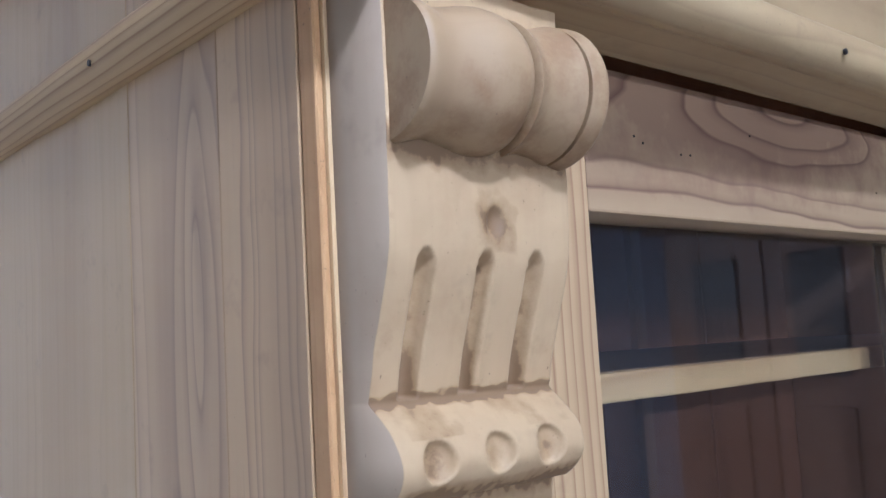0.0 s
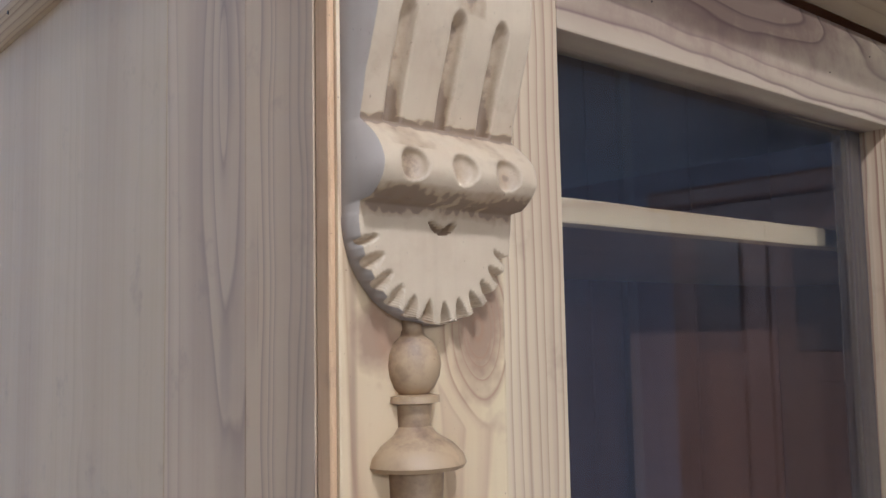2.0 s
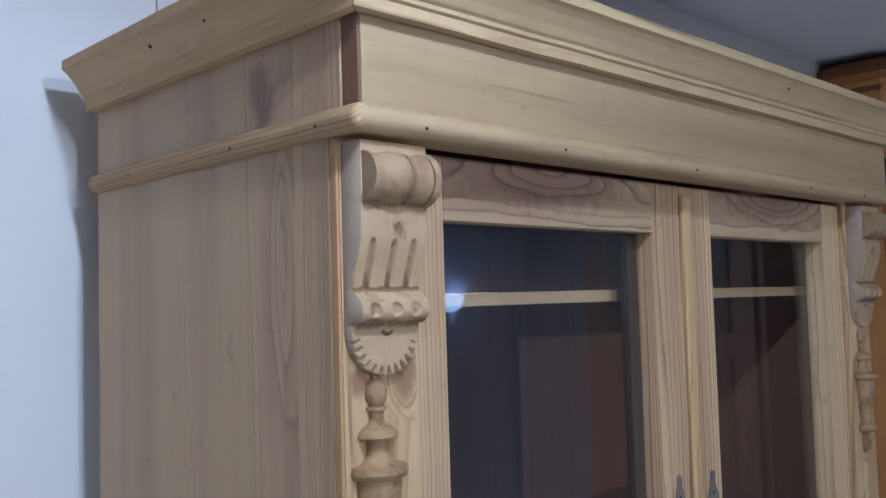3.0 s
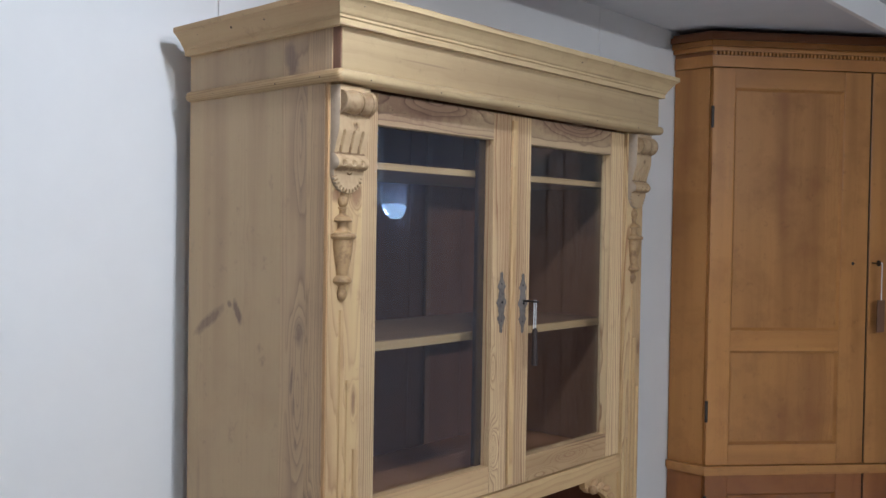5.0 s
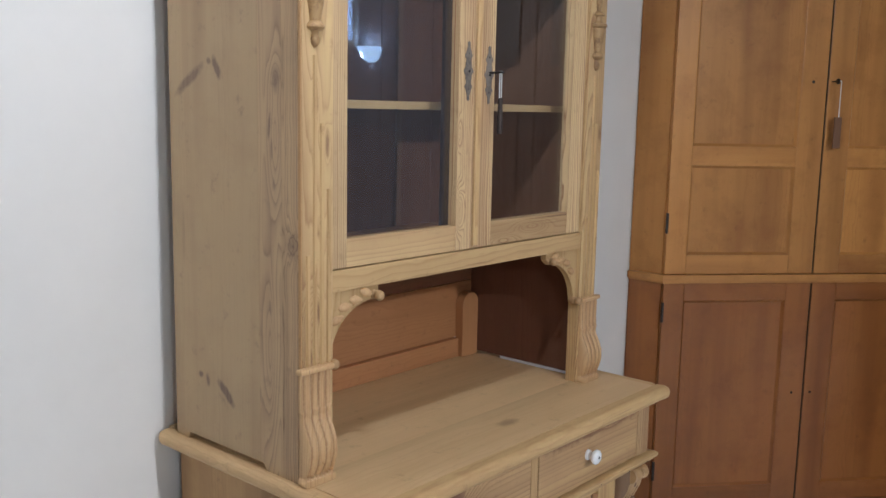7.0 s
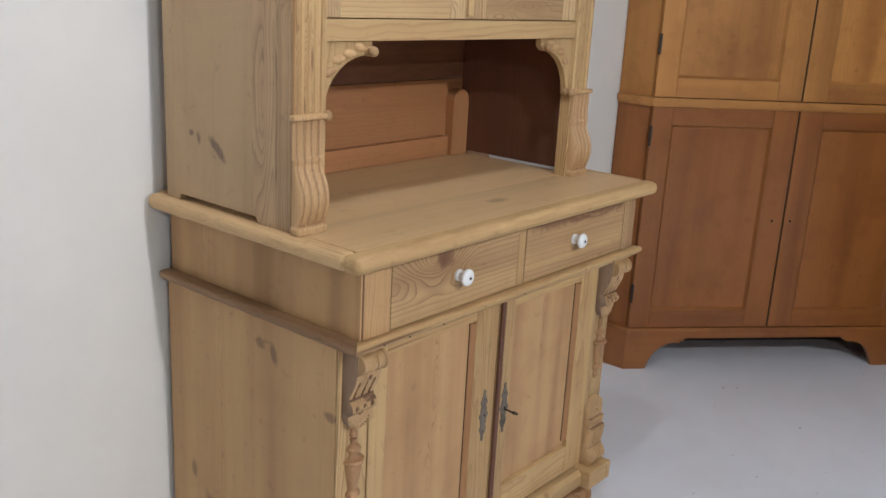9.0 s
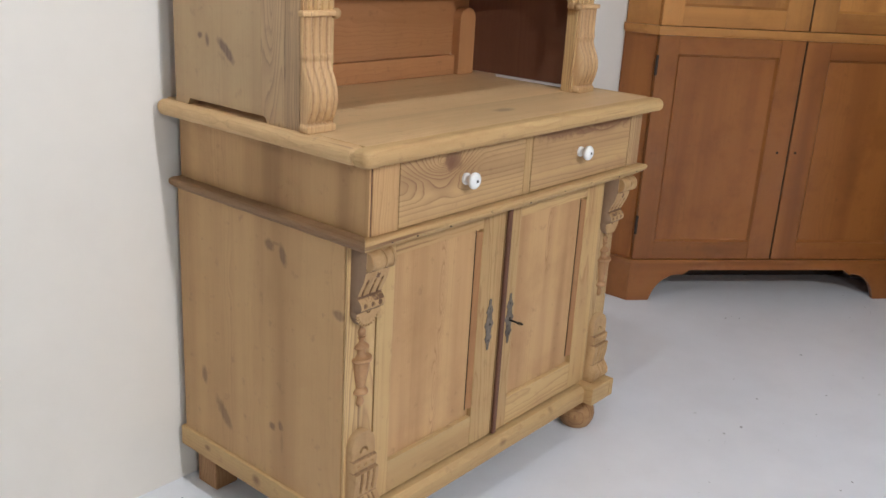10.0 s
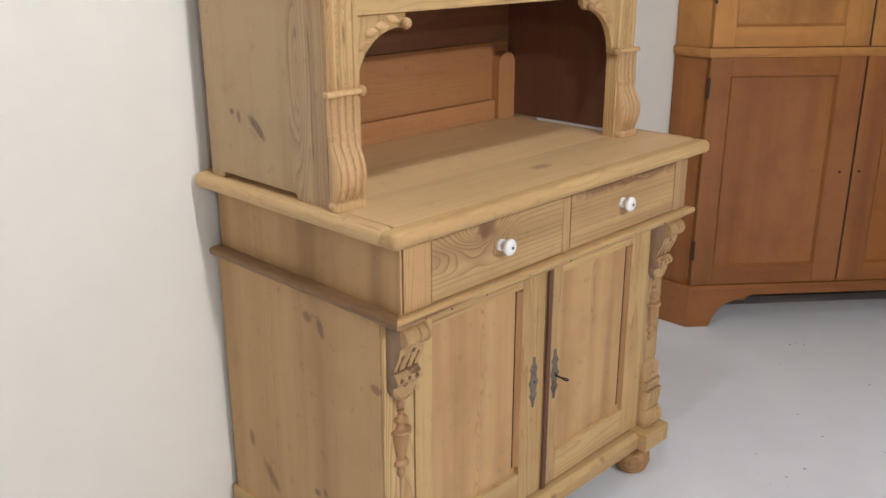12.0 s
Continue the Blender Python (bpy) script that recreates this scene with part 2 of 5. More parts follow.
pine_x = wood("pine_along", 0, P_LIGHT, P_MID, P_DARK, 0.0105, 2, 0.30, 0.06, 0.03, 0.8, figure=0.6, cracks=0.10, specks=0.6, wave=0.6)
pine_pale = wood("pine_pale_frieze", 0, (0.455, 0.325, 0.158), (0.275, 0.175, 0.080), (0.15, 0.085, 0.048), 0.0085, 2, 0.40, 0.10, 0.006, 0.75, figure=0.5, wave=0.4, cracks=0.12, specks=0.6, stain=0.5, broad_tone=1.2, blot_scale=9.0)
pine_bead = wood("pine_bead", 1, (0.47, 0.312, 0.140), (0.26, 0.142, 0.056), P_DARK, 0.0030, 0, 1.0, 0.30, 0.002, 1.2, figure=1.6, cracks=0.08, wave=0.2, broad_tone=0.5)
pine_edge = wood("pine_orange_edge", 2, (0.50, 0.290, 0.120), (0.38, 0.19, 0.07), (0.09, 0.045, 0.025), 0.004, 1, 0.2, 0.05, 0.02, 0.6, stain=0.9, specks=0.8, blot_scale=25.0)
pine_red = wood("pine_red_heart", 0, (0.555, 0.395, 0.205), (0.12, 0.052, 0.028), (0.25, 0.132, 0.078), 0.0105, 2, 0.40, 0.05, 0.01, 1.3, figure=0.5, wave=0.5,
                swirls=((-0.215, -0.174, 1.074, 0.034, 5.2, 0.060), (0.215, -0.174, 1.074, 0.034, 4.0, 0.050)), hearts=((-0.25, -0.174, 1.074, 0.042, 4.6), (0.20, -0.174, 1.074, 0.036, 4.5)))
pine_drawer = wood("pine_drawer_front", 0, (0.56, 0.365, 0.167), (0.21, 0.096, 0.045), (0.15, 0.065, 0.035), 0.0105, 2, 0.30, 0.04, 0.012, 0.7, wave=0.2,
                   knots=((-0.250, -0.287, 0.842, 0.012, 1.2),), figure=0.3, swirls=((-0.275, -0.287, 0.845, 0.080, 1.6, 0.105), (0.30, -0.287, 0.876, 0.050, 3.6, 0.075)), hearts=((0.12, -0.287, 0.859, 0.022, 5.5), (0.33, -0.287, 0.860, 0.020, 6.5), (0.22, -0.287, 0.846, 0.007, 9.0), (-0.245, -0.287, 0.845, 0.026, 1.2)))
pine_y = wood("pine_deep", 1, S_LIGHT, (0.38, 0.215, 0.09), P_DARK, 0.011, 2, 0.24, 0.06, 0.02, 0.4, figure=0.1, broad_tone=0.8)
K_DARK = (0.16, 0.088, 0.052)
pine_side_top = wood("pine_side_hutch", 2, (0.51, 0.337, 0.166), (0.275, 0.160, 0.078), K_DARK, 0.0068, 1, 0.30, 0.04, 0.03, 0.9, 0.42, figure=0.5, wave=0.15, specks=0.2, sheen=0.6,
                     swirls=((-0.464, -0.116, 1.00, 0.034, 9.0, 0.040), (-0.464, -0.116, 0.60, 0.034, 8.0, 0.040), (-0.464, -0.10, 0.22, 0.034, 8.0, 0.040)),
                     knots=((-0.464, -0.118, 0.690, 0.009, 2.0), (-0.464, -0.161, 0.415, 0.014, 1.3)),
                     spikes=((-0.100, 0.611, 0.020, 0.0035, -0.1, 1.0, 0.8), (-0.106, 0.575, 0.016, 0.003, 0.0, 1.0, 0.7), (-0.112, 0.515, 0.010, 0.003, 0.1, 1.0, 0.5), (-0.120, 1.014, 0.028, 0.0045, 0.05, 1.0, 0.28),
                             (-0.118, 0.897, 0.022, 0.004, 0.0, 1.0, 0.25), (-0.092, 1.118, 0.030, 0.013, 0.35, 1.0, 0.75), (-0.07, 0.14, 0.014, 0.003, 0.1, 1.0, 0.5), (-0.10, 0.30, 0.012, 0.003, 0.1, 1.0, 0.5)))
pine_side_lines = wood("pine_side_fine_lines", 2, (0.52, 0.340, 0.168), (0.175, 0.096, 0.048), K_DARK, 0.0042, 0, 0.6, 0.12, 0.006, 0.9, 0.45, figure=1.6, specks=0.3, sheen=0.5, knots=((-0.464, -0.161, 0.415, 0.014, 1.3),))
pine_side_plain = wood("pine_side_plain_board", 2, S_LIGHT, S_MID, K_DARK, 0.014, 1, 0.34, 0.05, 0.02, 0.35, 0.42, figure=0.05, specks=0.2, sheen=0.6, broad_tone=1.1, stain=0.3,
                       spikes=((0.132, 0.691, 0.046, 0.009, -0.078, 0.046, 0.8), (0.047, 0.712, 0.020, 0.0075, -0.02, -0.035, 0.95), (0.070, 0.724, 0.006, 0.005, 1.0, 0.3, 0.8), (0.112, 0.138, 0.007, 0.006, 1.0, 0.0, 0.95),
                               (0.089, 0.131, 0.011, 0.0055, 0.2, 1.0, 0.85), (0.032, 0.118, 0.030, 0.0085, -0.034, -0.029, 1.0), (0.160, 0.40, 0.05, 0.004, 0.0, 1.0, 0.2)))
pine_side_base = wood("pine_side_base", 2, (0.54, 0.338, 0.152), (0.33, 0.180, 0.074), K_DARK, 0.016, 1, 0.34, 0.05, 0.02, 0.35, figure=0.0, specks=0.2, broad_tone=0.9,
                      spikes=((-0.030, 0.661, 0.013, 0.010, 1.0, 0.3, 0.75), (-0.070, 0.648, 0.020, 0.009, -0.01, -0.03, 0.8), (-0.050, 0.668, 0.012, 0.003, 1.0, 0.0, 0.4), (0.192, 0.305, 0.017, 0.0085, 0.1, 1.0, 0.7),
                              (0.126, 0.237, 0.036, 0.013, -0.05, -0.058, 0.7), (-0.036, 0.270, 0.009, 0.008, 1.0, 0.0, 0.8), (-0.062, 0.280, 0.010, 0.007, 0.2, 1.0, 0.7), (-0.066, 0.245, 0.022, 0.004, 0.0, 1.0, 0.35), (-0.226, 0.574, 0.014, 0.009, 1.0, 0.1, 0.7)))
pine_carved = wood("pine_carved", 2, (0.432, 0.298, 0.152), (0.335, 0.205, 0.094), (0.075, 0.038, 0.02), 0.012, 0, 0.5, 0.2, 0.02, 0.2, stain=0.7, specks=0.8, blot_scale=38.0, stain_and_shade=(0.255, 0.152, 0.062))
# Hutch corbel sides are greyer than their fronts: their shade, put into colour.
pine_shaded_side = wood("shaded_carving_side", 2, (0.31, 0.228, 0.145), (0.27, 0.185, 0.11), (0.10, 0.065, 0.04), 0.012, 0, 0.5, 0.2, 0.02, 0.3, stain=0.6, specks=0.6, blot_scale=30.0)
pine_scroll = wood("pine_turned_scroll", 0, (0.36, 0.245, 0.124), (0.24, 0.140, 0.062), (0.10, 0.05, 0.025), 0.009, 2, 0.5, 0.2, 0.02, 0.5, stain=2.2, specks=0.6, blot_scale=42.0)
pine_scroll_up = wood("pine_turned_upright", 2, (0.345, 0.212, 0.088), (0.17, 0.092, 0.037), (0.08, 0.04, 0.02), 0.007, 0, 0.5, 0.2, 0.02, 0.5, stain=1.8, specks=0.5, blot_scale=45.0)
pine_carved_dark = wood("pine_carved_brown", 2, (0.46, 0.292, 0.133), (0.28, 0.152, 0.064), (0.14, 0.07, 0.033), 0.012, 0, 0.5, 0.2, 0.02, 0.25, stain=0.8, blot_scale=30.0, stain_and_shade=(0.12, 0.06, 0.03))
pine_spindle = wood("pine_turned_brown", 2, (0.41, 0.235, 0.108), (0.26, 0.128, 0.056), (0.12, 0.055, 0.028), 0.007, 0, 0.5, 0.2, 0.02, 0.6, stain=0.9, blot_scale=30.0)
pine_top = wood("pine_worktop", 0, (0.67, 0.455, 0.225), (0.50, 0.315, 0.142), (0.22, 0.125, 0.06), 0.018, 1, 0.30, 0.05, 0.02, 0.35, 0.46, cracks=0.04, figure=0.1,
                knots=((0.02, -0.20, 0.90, 0.012, 2.2),), specks=0.2)
pine_strip = wood("pine_chamfer", 2, (0.40, 0.205, 0.083), (0.28, 0.13, 0.052), (0.10, 0.045, 0.022), 0.009, 0, 0.16, 0.05, 0.03, 0.6)
pine_block = wood("pine_red_block", 2, (0.52, 0.325, 0.145), (0.33, 0.17, 0.07), (0.10, 0.045, 0.022), 0.006, 1, 0.3, 0.05, 0.01, 0.8, figure=1.0)
pine_cleat = wood("pine_cleat", 2, (0.47, 0.235, 0.095), (0.33, 0.15, 0.058), (0.12, 0.05, 0.028), 0.008, 0, 0.24, 0.05, 0.03, 0.5)
pine_foot_carved = wood("pine_carved_foot", 2, (0.55, 0.355, 0.168), (0.38, 0.20, 0.084), (0.13, 0.062, 0.03), 0.007, 0, 0.3, 0.06, 0.03, 0.8, figure=1.0, cracks=0.06, specks=0.5, stain_and_shade=(0.24, 0.12, 0.052))
# Base corbel sides: shade put into a darker brown.
pine_brown_shaded_side = wood("brown_shaded_carving_side", 2, (0.23, 0.145, 0.085), (0.17, 0.10, 0.055), (0.08, 0.045, 0.025), 0.012, 1, 0.5, 0.2, 0.02, 0.4, stain=0.8, blot_scale=30.0)
pine_case = wood("pine_case_side", 2, (0.49, 0.300, 0.132), (0.27, 0.142, 0.056), P_DARK, 0.012, 1, 0.4, 0.08, 0.02, 0.3, figure=0.1, specks=0.4, broad_tone=1.5, stain=0.5)
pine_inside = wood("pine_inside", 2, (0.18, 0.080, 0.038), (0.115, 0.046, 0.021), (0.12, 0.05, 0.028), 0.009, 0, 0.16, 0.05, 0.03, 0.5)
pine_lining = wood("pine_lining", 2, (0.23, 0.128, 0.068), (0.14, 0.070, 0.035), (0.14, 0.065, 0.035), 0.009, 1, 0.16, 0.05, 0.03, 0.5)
pine_shelf_shaded = wood("pine_shelf_brown_shaded", 0, (0.27, 0.165, 0.085), (0.17, 0.095, 0.048), (0.09, 0.05, 0.028), 0.012, 1, 0.22, 0.05, 0.03, 0.8, stain=0.8)
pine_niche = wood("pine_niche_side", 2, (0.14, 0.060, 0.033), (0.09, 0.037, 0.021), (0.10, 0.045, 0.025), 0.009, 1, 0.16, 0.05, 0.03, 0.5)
pine_niche_shade_x = wood("pine_niche_top_shaded", 0, (0.25, 0.115, 0.055), (0.16, 0.070, 0.034), (0.10, 0.045, 0.025), 0.012, 2, 0.24, 0.05, 0.03, 0.6, stain=0.7)
pine_inside_x = wood("pine_inside_along", 0, (0.44, 0.208, 0.082), (0.29, 0.125, 0.046), (0.10, 0.04, 0.022), 0.012, 2, 0.24, 0.05, 0.03, 0.5)
H_LIGHT, H_MID, H_DARK = (0.475, 0.216, 0.052), (0.24, 0.088, 0.018), (0.12, 0.04, 0.012)
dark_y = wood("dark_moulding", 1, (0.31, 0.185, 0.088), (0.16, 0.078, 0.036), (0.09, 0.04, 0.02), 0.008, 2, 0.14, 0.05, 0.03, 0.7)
honey_z = wood("honey_pine_upright", 2, H_LIGHT, H_MID, H_DARK, 0.014, 0, 0.30, 0.03, 0.02, 0.3, 0.36, stain=0.7, sheen=0.5, figure=0.1, broad_tone=1.2)
honey_u = wood("honey_pine_along", 0, H_LIGHT, H_MID, H_DARK, 0.014, 2, 0.24, 0.04, 0.02, 0.3, 0.36, stain=0.7, sheen=0.5, figure=0.1, broad_tone=1.2)
# Darker copy of the honey pine: the weaker light lower down, put into colour.
H_DIM_LIGHT, H_DIM_MID = (0.29, 0.106, 0.023), (0.155, 0.048, 0.010)
honey_dim_z = wood("dimmed_honey_pine_upright", 2, H_DIM_LIGHT, H_DIM_MID, H_DARK, 0.014, 0, 0.30, 0.03, 0.02, 0.3, 0.32, stain=0.7, sheen=0.5, figure=0.1, broad_tone=1.2)
honey_dim_u = wood("dimmed_honey_pine_along", 0, H_DIM_LIGHT, H_DIM_MID, H_DARK, 0.014, 2, 0.24, 0.04, 0.02, 0.3, 0.32, stain=0.7, sheen=0.5, figure=0.1, broad_tone=1.2)
honey_shaded = wood("honey_pine_shaded", 0, (0.20, 0.072, 0.022), (0.13, 0.045, 0.013), (0.06, 0.02, 0.008), 0.014, 2, 0.24, 0.04, 0.02, 0.3, 0.36, stain=0.7, sheen=0.5)
brown_dark = wood("near_black_wood", 2, (0.035, 0.022, 0.018), (0.025, 0.015, 0.012), (0.015, 0.01, 0.008), 0.01, 1, 0.2, 0.04, 0.03, 0.6, 0.4)
brown_z = wood("brown_wood", 2, (0.22, 0.095, 0.045), (0.15, 0.06, 0.03), (0.06, 0.025, 0.014), 0.01, 1, 0.2, 0.04, 0.03, 0.6, 0.4)
wall_paint = plain("white_wall_paint", (0.795, 0.758, 0.692), 0.75, vary=0.05, scale=9.0, bump=0.12)
blue_paint = plain("pale_blue_grey_paint", (0.275, 0.268, 0.315), 0.7, vary=0.15, scale=9.0)
low_bounce_paint = plain("dull_brown_grey_paint", (0.10, 0.088, 0.08), 0.8, vary=0.2, scale=9.0)
ceiling_paint = plain("ceiling_paint", (0.66, 0.645, 0.62), 0.8, vary=0.06, scale=14.0, bump=0.2)
floor_paint = plain("white_floor_paint", (0.84, 0.86, 0.895), 0.42, vary=0.08, scale=7.0, bump=0.06)
chip_dark = plain("bare_floor_chip", (0.08, 0.075, 0.07), 0.9, vary=0.5, scale=120.0)
iron = plain("worn_steel_plate", (0.19, 0.155, 0.125), 0.66, 0.1, scale=160.0, bump=0.4, second=(0.06, 0.045, 0.033))
dark_iron = plain("dark_iron", (0.06, 0.05, 0.045), 0.5, 0.8, vary=0.4, scale=200.0)
porcelain = plain("white_porcelain", (0.85, 0.85, 0.83), 0.12, vary=0.03, scale=20.0, bump=0.0)
hole_dark = plain("dark_hollow", (0.012, 0.008, 0.006), 0.9, vary=0.3)
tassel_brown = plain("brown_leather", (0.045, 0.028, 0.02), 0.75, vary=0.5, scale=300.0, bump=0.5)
tag_brown = plain("brown_card_tag", (0.17, 0.08, 0.035), 0.7, vary=0.2)
string_white = plain("white_cord", (0.72, 0.70, 0.66), 0.9, vary=0.2, scale=500.0, bump=0.4)
enamel = plain("white_enamel", (0.7, 0.72, 0.75), 0.25, vary=0.05)


def glass_material():
    m = bpy.data.materials.new("window_glass")
    m.use_nodes = True
    nt = m.node_tree
    nt.nodes.clear()
    out = nt.nodes.new("ShaderNodeOutputMaterial")
    mixer = nt.nodes.new("ShaderNodeMixShader")
    clear = nt.nodes.new("ShaderNodeBsdfTransparent")
    gloss = nt.nodes.new("ShaderNodeBsdfGlossy")
    dust = nt.nodes.new("ShaderNodeBsdfDiffuse")
    mix2 = nt.nodes.new("ShaderNodeMixShader")
    clear.inputs[0].default_value = (0.93, 0.94, 0.95, 1)
    gloss.inputs["Roughness"].default_value = 0.014
    facing = nt.nodes.new("ShaderNodeLayerWeight")
    facing.inputs[0].default_value = 0.5
    mirror = math_node(nt, "ADD", 0.062, math_node(nt, "MULTIPLY", math_node(nt, "POWER", facing.outputs["Facing"], 4.0), 0.75))
    tc = nt.nodes.new("ShaderNodeTexCoord").outputs["Object"]
    sm = noise_node(nt, tc, 5.0, 3.0, 0.6)
    cloud = math_node(nt, "MULTIPLY", math_node(nt, "SUBTRACT", noise_node(nt, tc, 9.0, 3.0, 0.6), 0.50, clamp=True), 5.0, clamp=True)
    grains = math_node(nt, "MULTIPLY", math_node(nt, "SUBTRACT", noise_node(nt, tc, 330.0, 1.0, 0.5), 0.72, clamp=True), 7.0, clamp=True)
    runs = noise_node(nt, vec_node(nt, "MULTIPLY", tc, (130.0, 10.0, 11.0)), 1.0, 2.0, 0.6)
    runs = math_node(nt, "MULTIPLY", math_node(nt, "MULTIPLY", math_node(nt, "SUBTRACT", runs, 0.62, clamp=True), 0.25), cloud)
    fac = math_node(nt, "ADD", math_node(nt, "ADD", math_node(nt, "MULTIPLY", sm, 0.010), runs), math_node(nt, "MULTIPLY", grains, math_node(nt, "MULTIPLY", cloud, 0.22)), clamp=True)
    nt.links.new(mirror, mixer.inputs[0])
    nt.links.new(clear.outputs[0], mixer.inputs[1])
    nt.links.new(gloss.outputs[0], mixer.inputs[2])
    nt.links.new(fac, mix2.inputs[0])
    nt.links.new(mixer.outputs[0], mix2.inputs[1])
    nt.links.new(dust.outputs[0], mix2.inputs[2])
    nt.links.new(mix2.outputs[0], out.inputs[0])
    return m


glass = glass_material()


def glow_material(name, colour, strength):
    m = bpy.data.materials.new(name)
    m.use_nodes = True
    b = m.node_tree.nodes["Principled BSDF"]
    b.inputs["Base Color"].default_value = (0.8, 0.8, 0.8, 1)
    b.inputs["Emission Color"].default_value = (*colour, 1)
    b.inputs["Emission Strength"].default_value = strength
    return m


glow_cool = glow_material("lit_lamp_bowl", (0.58, 0.77, 1.0), 6.5)
glow_dusk = glow_material("dusk_sky_glass", (0.38, 0.58, 1.0), 5.0)

# ---- building tools ----
ORIGIN = {}


def thing(name, place, label, category, group="", rz=0.0, local=False):
    ob = new(name)
    ob.matrix_basis = pose(*place, 0, 0, rz)
    ob.empty_display_size = 0.1
    ORIGIN[ob.name] = Vector((0, 0, 0)) if local else Vector(place)
    return tagged(ob, label, category, group)


def mesh_of(name, bm, material, smooth=False):
    me = bpy.data.meshes.new(name)
    bm.normal_update()
    for f in bm.faces:
        f.smooth = smooth
    bm.to_mesh(me)
    bm.free()
    me.materials.append(material)
    return me


def part(name, bm, material, parent, label="", smooth=False):
    org = ORIGIN[parent.name]
    bm.transform(Matrix.Translation(-org))
    if smooth:
        for e in bm.edges:
            e.smooth = not (len(e.link_faces) == 2 and e.calc_face_angle(0) > radians(42))
    ob = new(name, mesh_of(name, bm, material, smooth))
    ob.parent = parent
    ORIGIN[ob.name] = org
    return tagged(ob, label)


def solid(name, bm, material, label, category, kind="", smooth=False):
    ob = new(name, mesh_of(name, bm, material, smooth))
    return tagged(ob, label, category, "", kind)


def box(x0, x1, y0, y1, z0, z1, bevel=0.0015, seg=2, bm=None):
    own = bmesh.new()
    bmesh.ops.create_cube(own, size=1.0, matrix=Matrix.Translation(((x0 + x1) / 2, (y0 + y1) / 2, (z0 + z1) / 2)) @ Matrix.Diagonal((x1 - x0, y1 - y0, z1 - z0, 1)))
    if bevel:
        bmesh.ops.bevel(own, geom=own.edges[:], offset=min(bevel, 0.45 * min(x1 - x0, y1 - y0, z1 - z0)), segments=seg, profile=0.6, affect="EDGES")
    if bm is None:
        return own
    me = bpy.data.meshes.new("tmp")
    own.to_mesh(me)
    own.free()
    bm.from_mesh(me)
    bpy.data.meshes.remove(me)
    return bm


def worn(bm, amount=0.0007, cuts=30):
    """Long edges made slightly uneven, as hand-worked and worn wood is."""
    edges = [e for e in bm.edges if e.calc_length() > 0.2]
    bmesh.ops.subdivide_edges(bm, edges=edges, cuts=cuts, use_grid_fill=True)
    for v in bm.verts:
        q = v.co * 23.0
        v.co += Vector((noise.noise(q), noise.noise(q + Vector((7, 1, 3))), noise.noise(q + Vector((2, 9, 5))))) * amount
    return bm


def prism(outline, axis, a, b, bevel=0.0):
    """A flat outline pushed along an axis from a to b. The outline's two numbers are the other axes, in order."""
    bm = bmesh.new()
    rest = [i for i in range(3) if i != axis]

    def vert(p, d):
        c = [0.0] * 3
        c[axis], c[rest[0]], c[rest[1]] = d, p[0], p[1]
        return bm.verts.new(c)

    low, high = [vert(p, a) for p in outline], [vert(p, b) for p in outline]
    n = len(outline)
    bm.faces.new(low)
    bm.faces.new(high[::-1])
    for i in range(n):
        bm.faces.new((low[i], high[i], high[(i + 1) % n], low[(i + 1) % n]))
    bmesh.ops.recalc_face_normals(bm, faces=bm.faces[:])
    if bevel:
        bmesh.ops.bevel(bm, geom=bm.edges[:], offset=bevel, segments=1, affect="EDGES")
    return bm


def lathe(profile, centre, axis=2, steps=32, bm=None):
    """Rings of (position along the axis, radius) turned round the axis through centre."""
    bm = bm or bmesh.new()
    rest = [i for i in range(3) if i != axis]
    rings = []
    for d, r in profile:
        ring = []
        for k in range(steps):
            a = 2 * math.pi * k / steps
            c = list(centre)
            c[axis] += d
            c[rest[0]] += r * math.cos(a)
            c[rest[1]] += r * math.sin(a)
            ring.append(bm.verts.new(c))
        rings.append(ring)
    for p, q in zip(rings, rings[1:]):
        for k in range(steps):
            bm.faces.new((p[k], p[(k + 1) % steps], q[(k + 1) % steps], q[k]))
    bm.faces.new(rings[0])
    bm.faces.new(rings[-1])
    bmesh.ops.recalc_face_normals(bm, faces=bm.faces[:])
    return bm


def smooth_profile(points, n=6):
    """More points on a smooth line through the given ones."""
    p = [points[0], *points, points[-1]]
    out = []
    for i in range(1, len(p) - 2):
        for k in range(n):
            t = k / n
            out.append(tuple(0.5 * (2 * p[i][j] + (p[i + 1][j] - p[i - 1][j]) * t + (2 * p[i - 1][j] - 5 * p[i][j] + 4 * p[i + 1][j] - p[i + 2][j]) * t * t
                                    + (3 * p[i][j] - p[i - 1][j] - 3 * p[i + 1][j] + p[i + 2][j]) * t ** 3) for j in (0, 1)))
    out.append(points[-1])
    return out


def lerp(table, v):
    xs, ys = zip(*table)
    return float(np.interp(v, xs, ys))


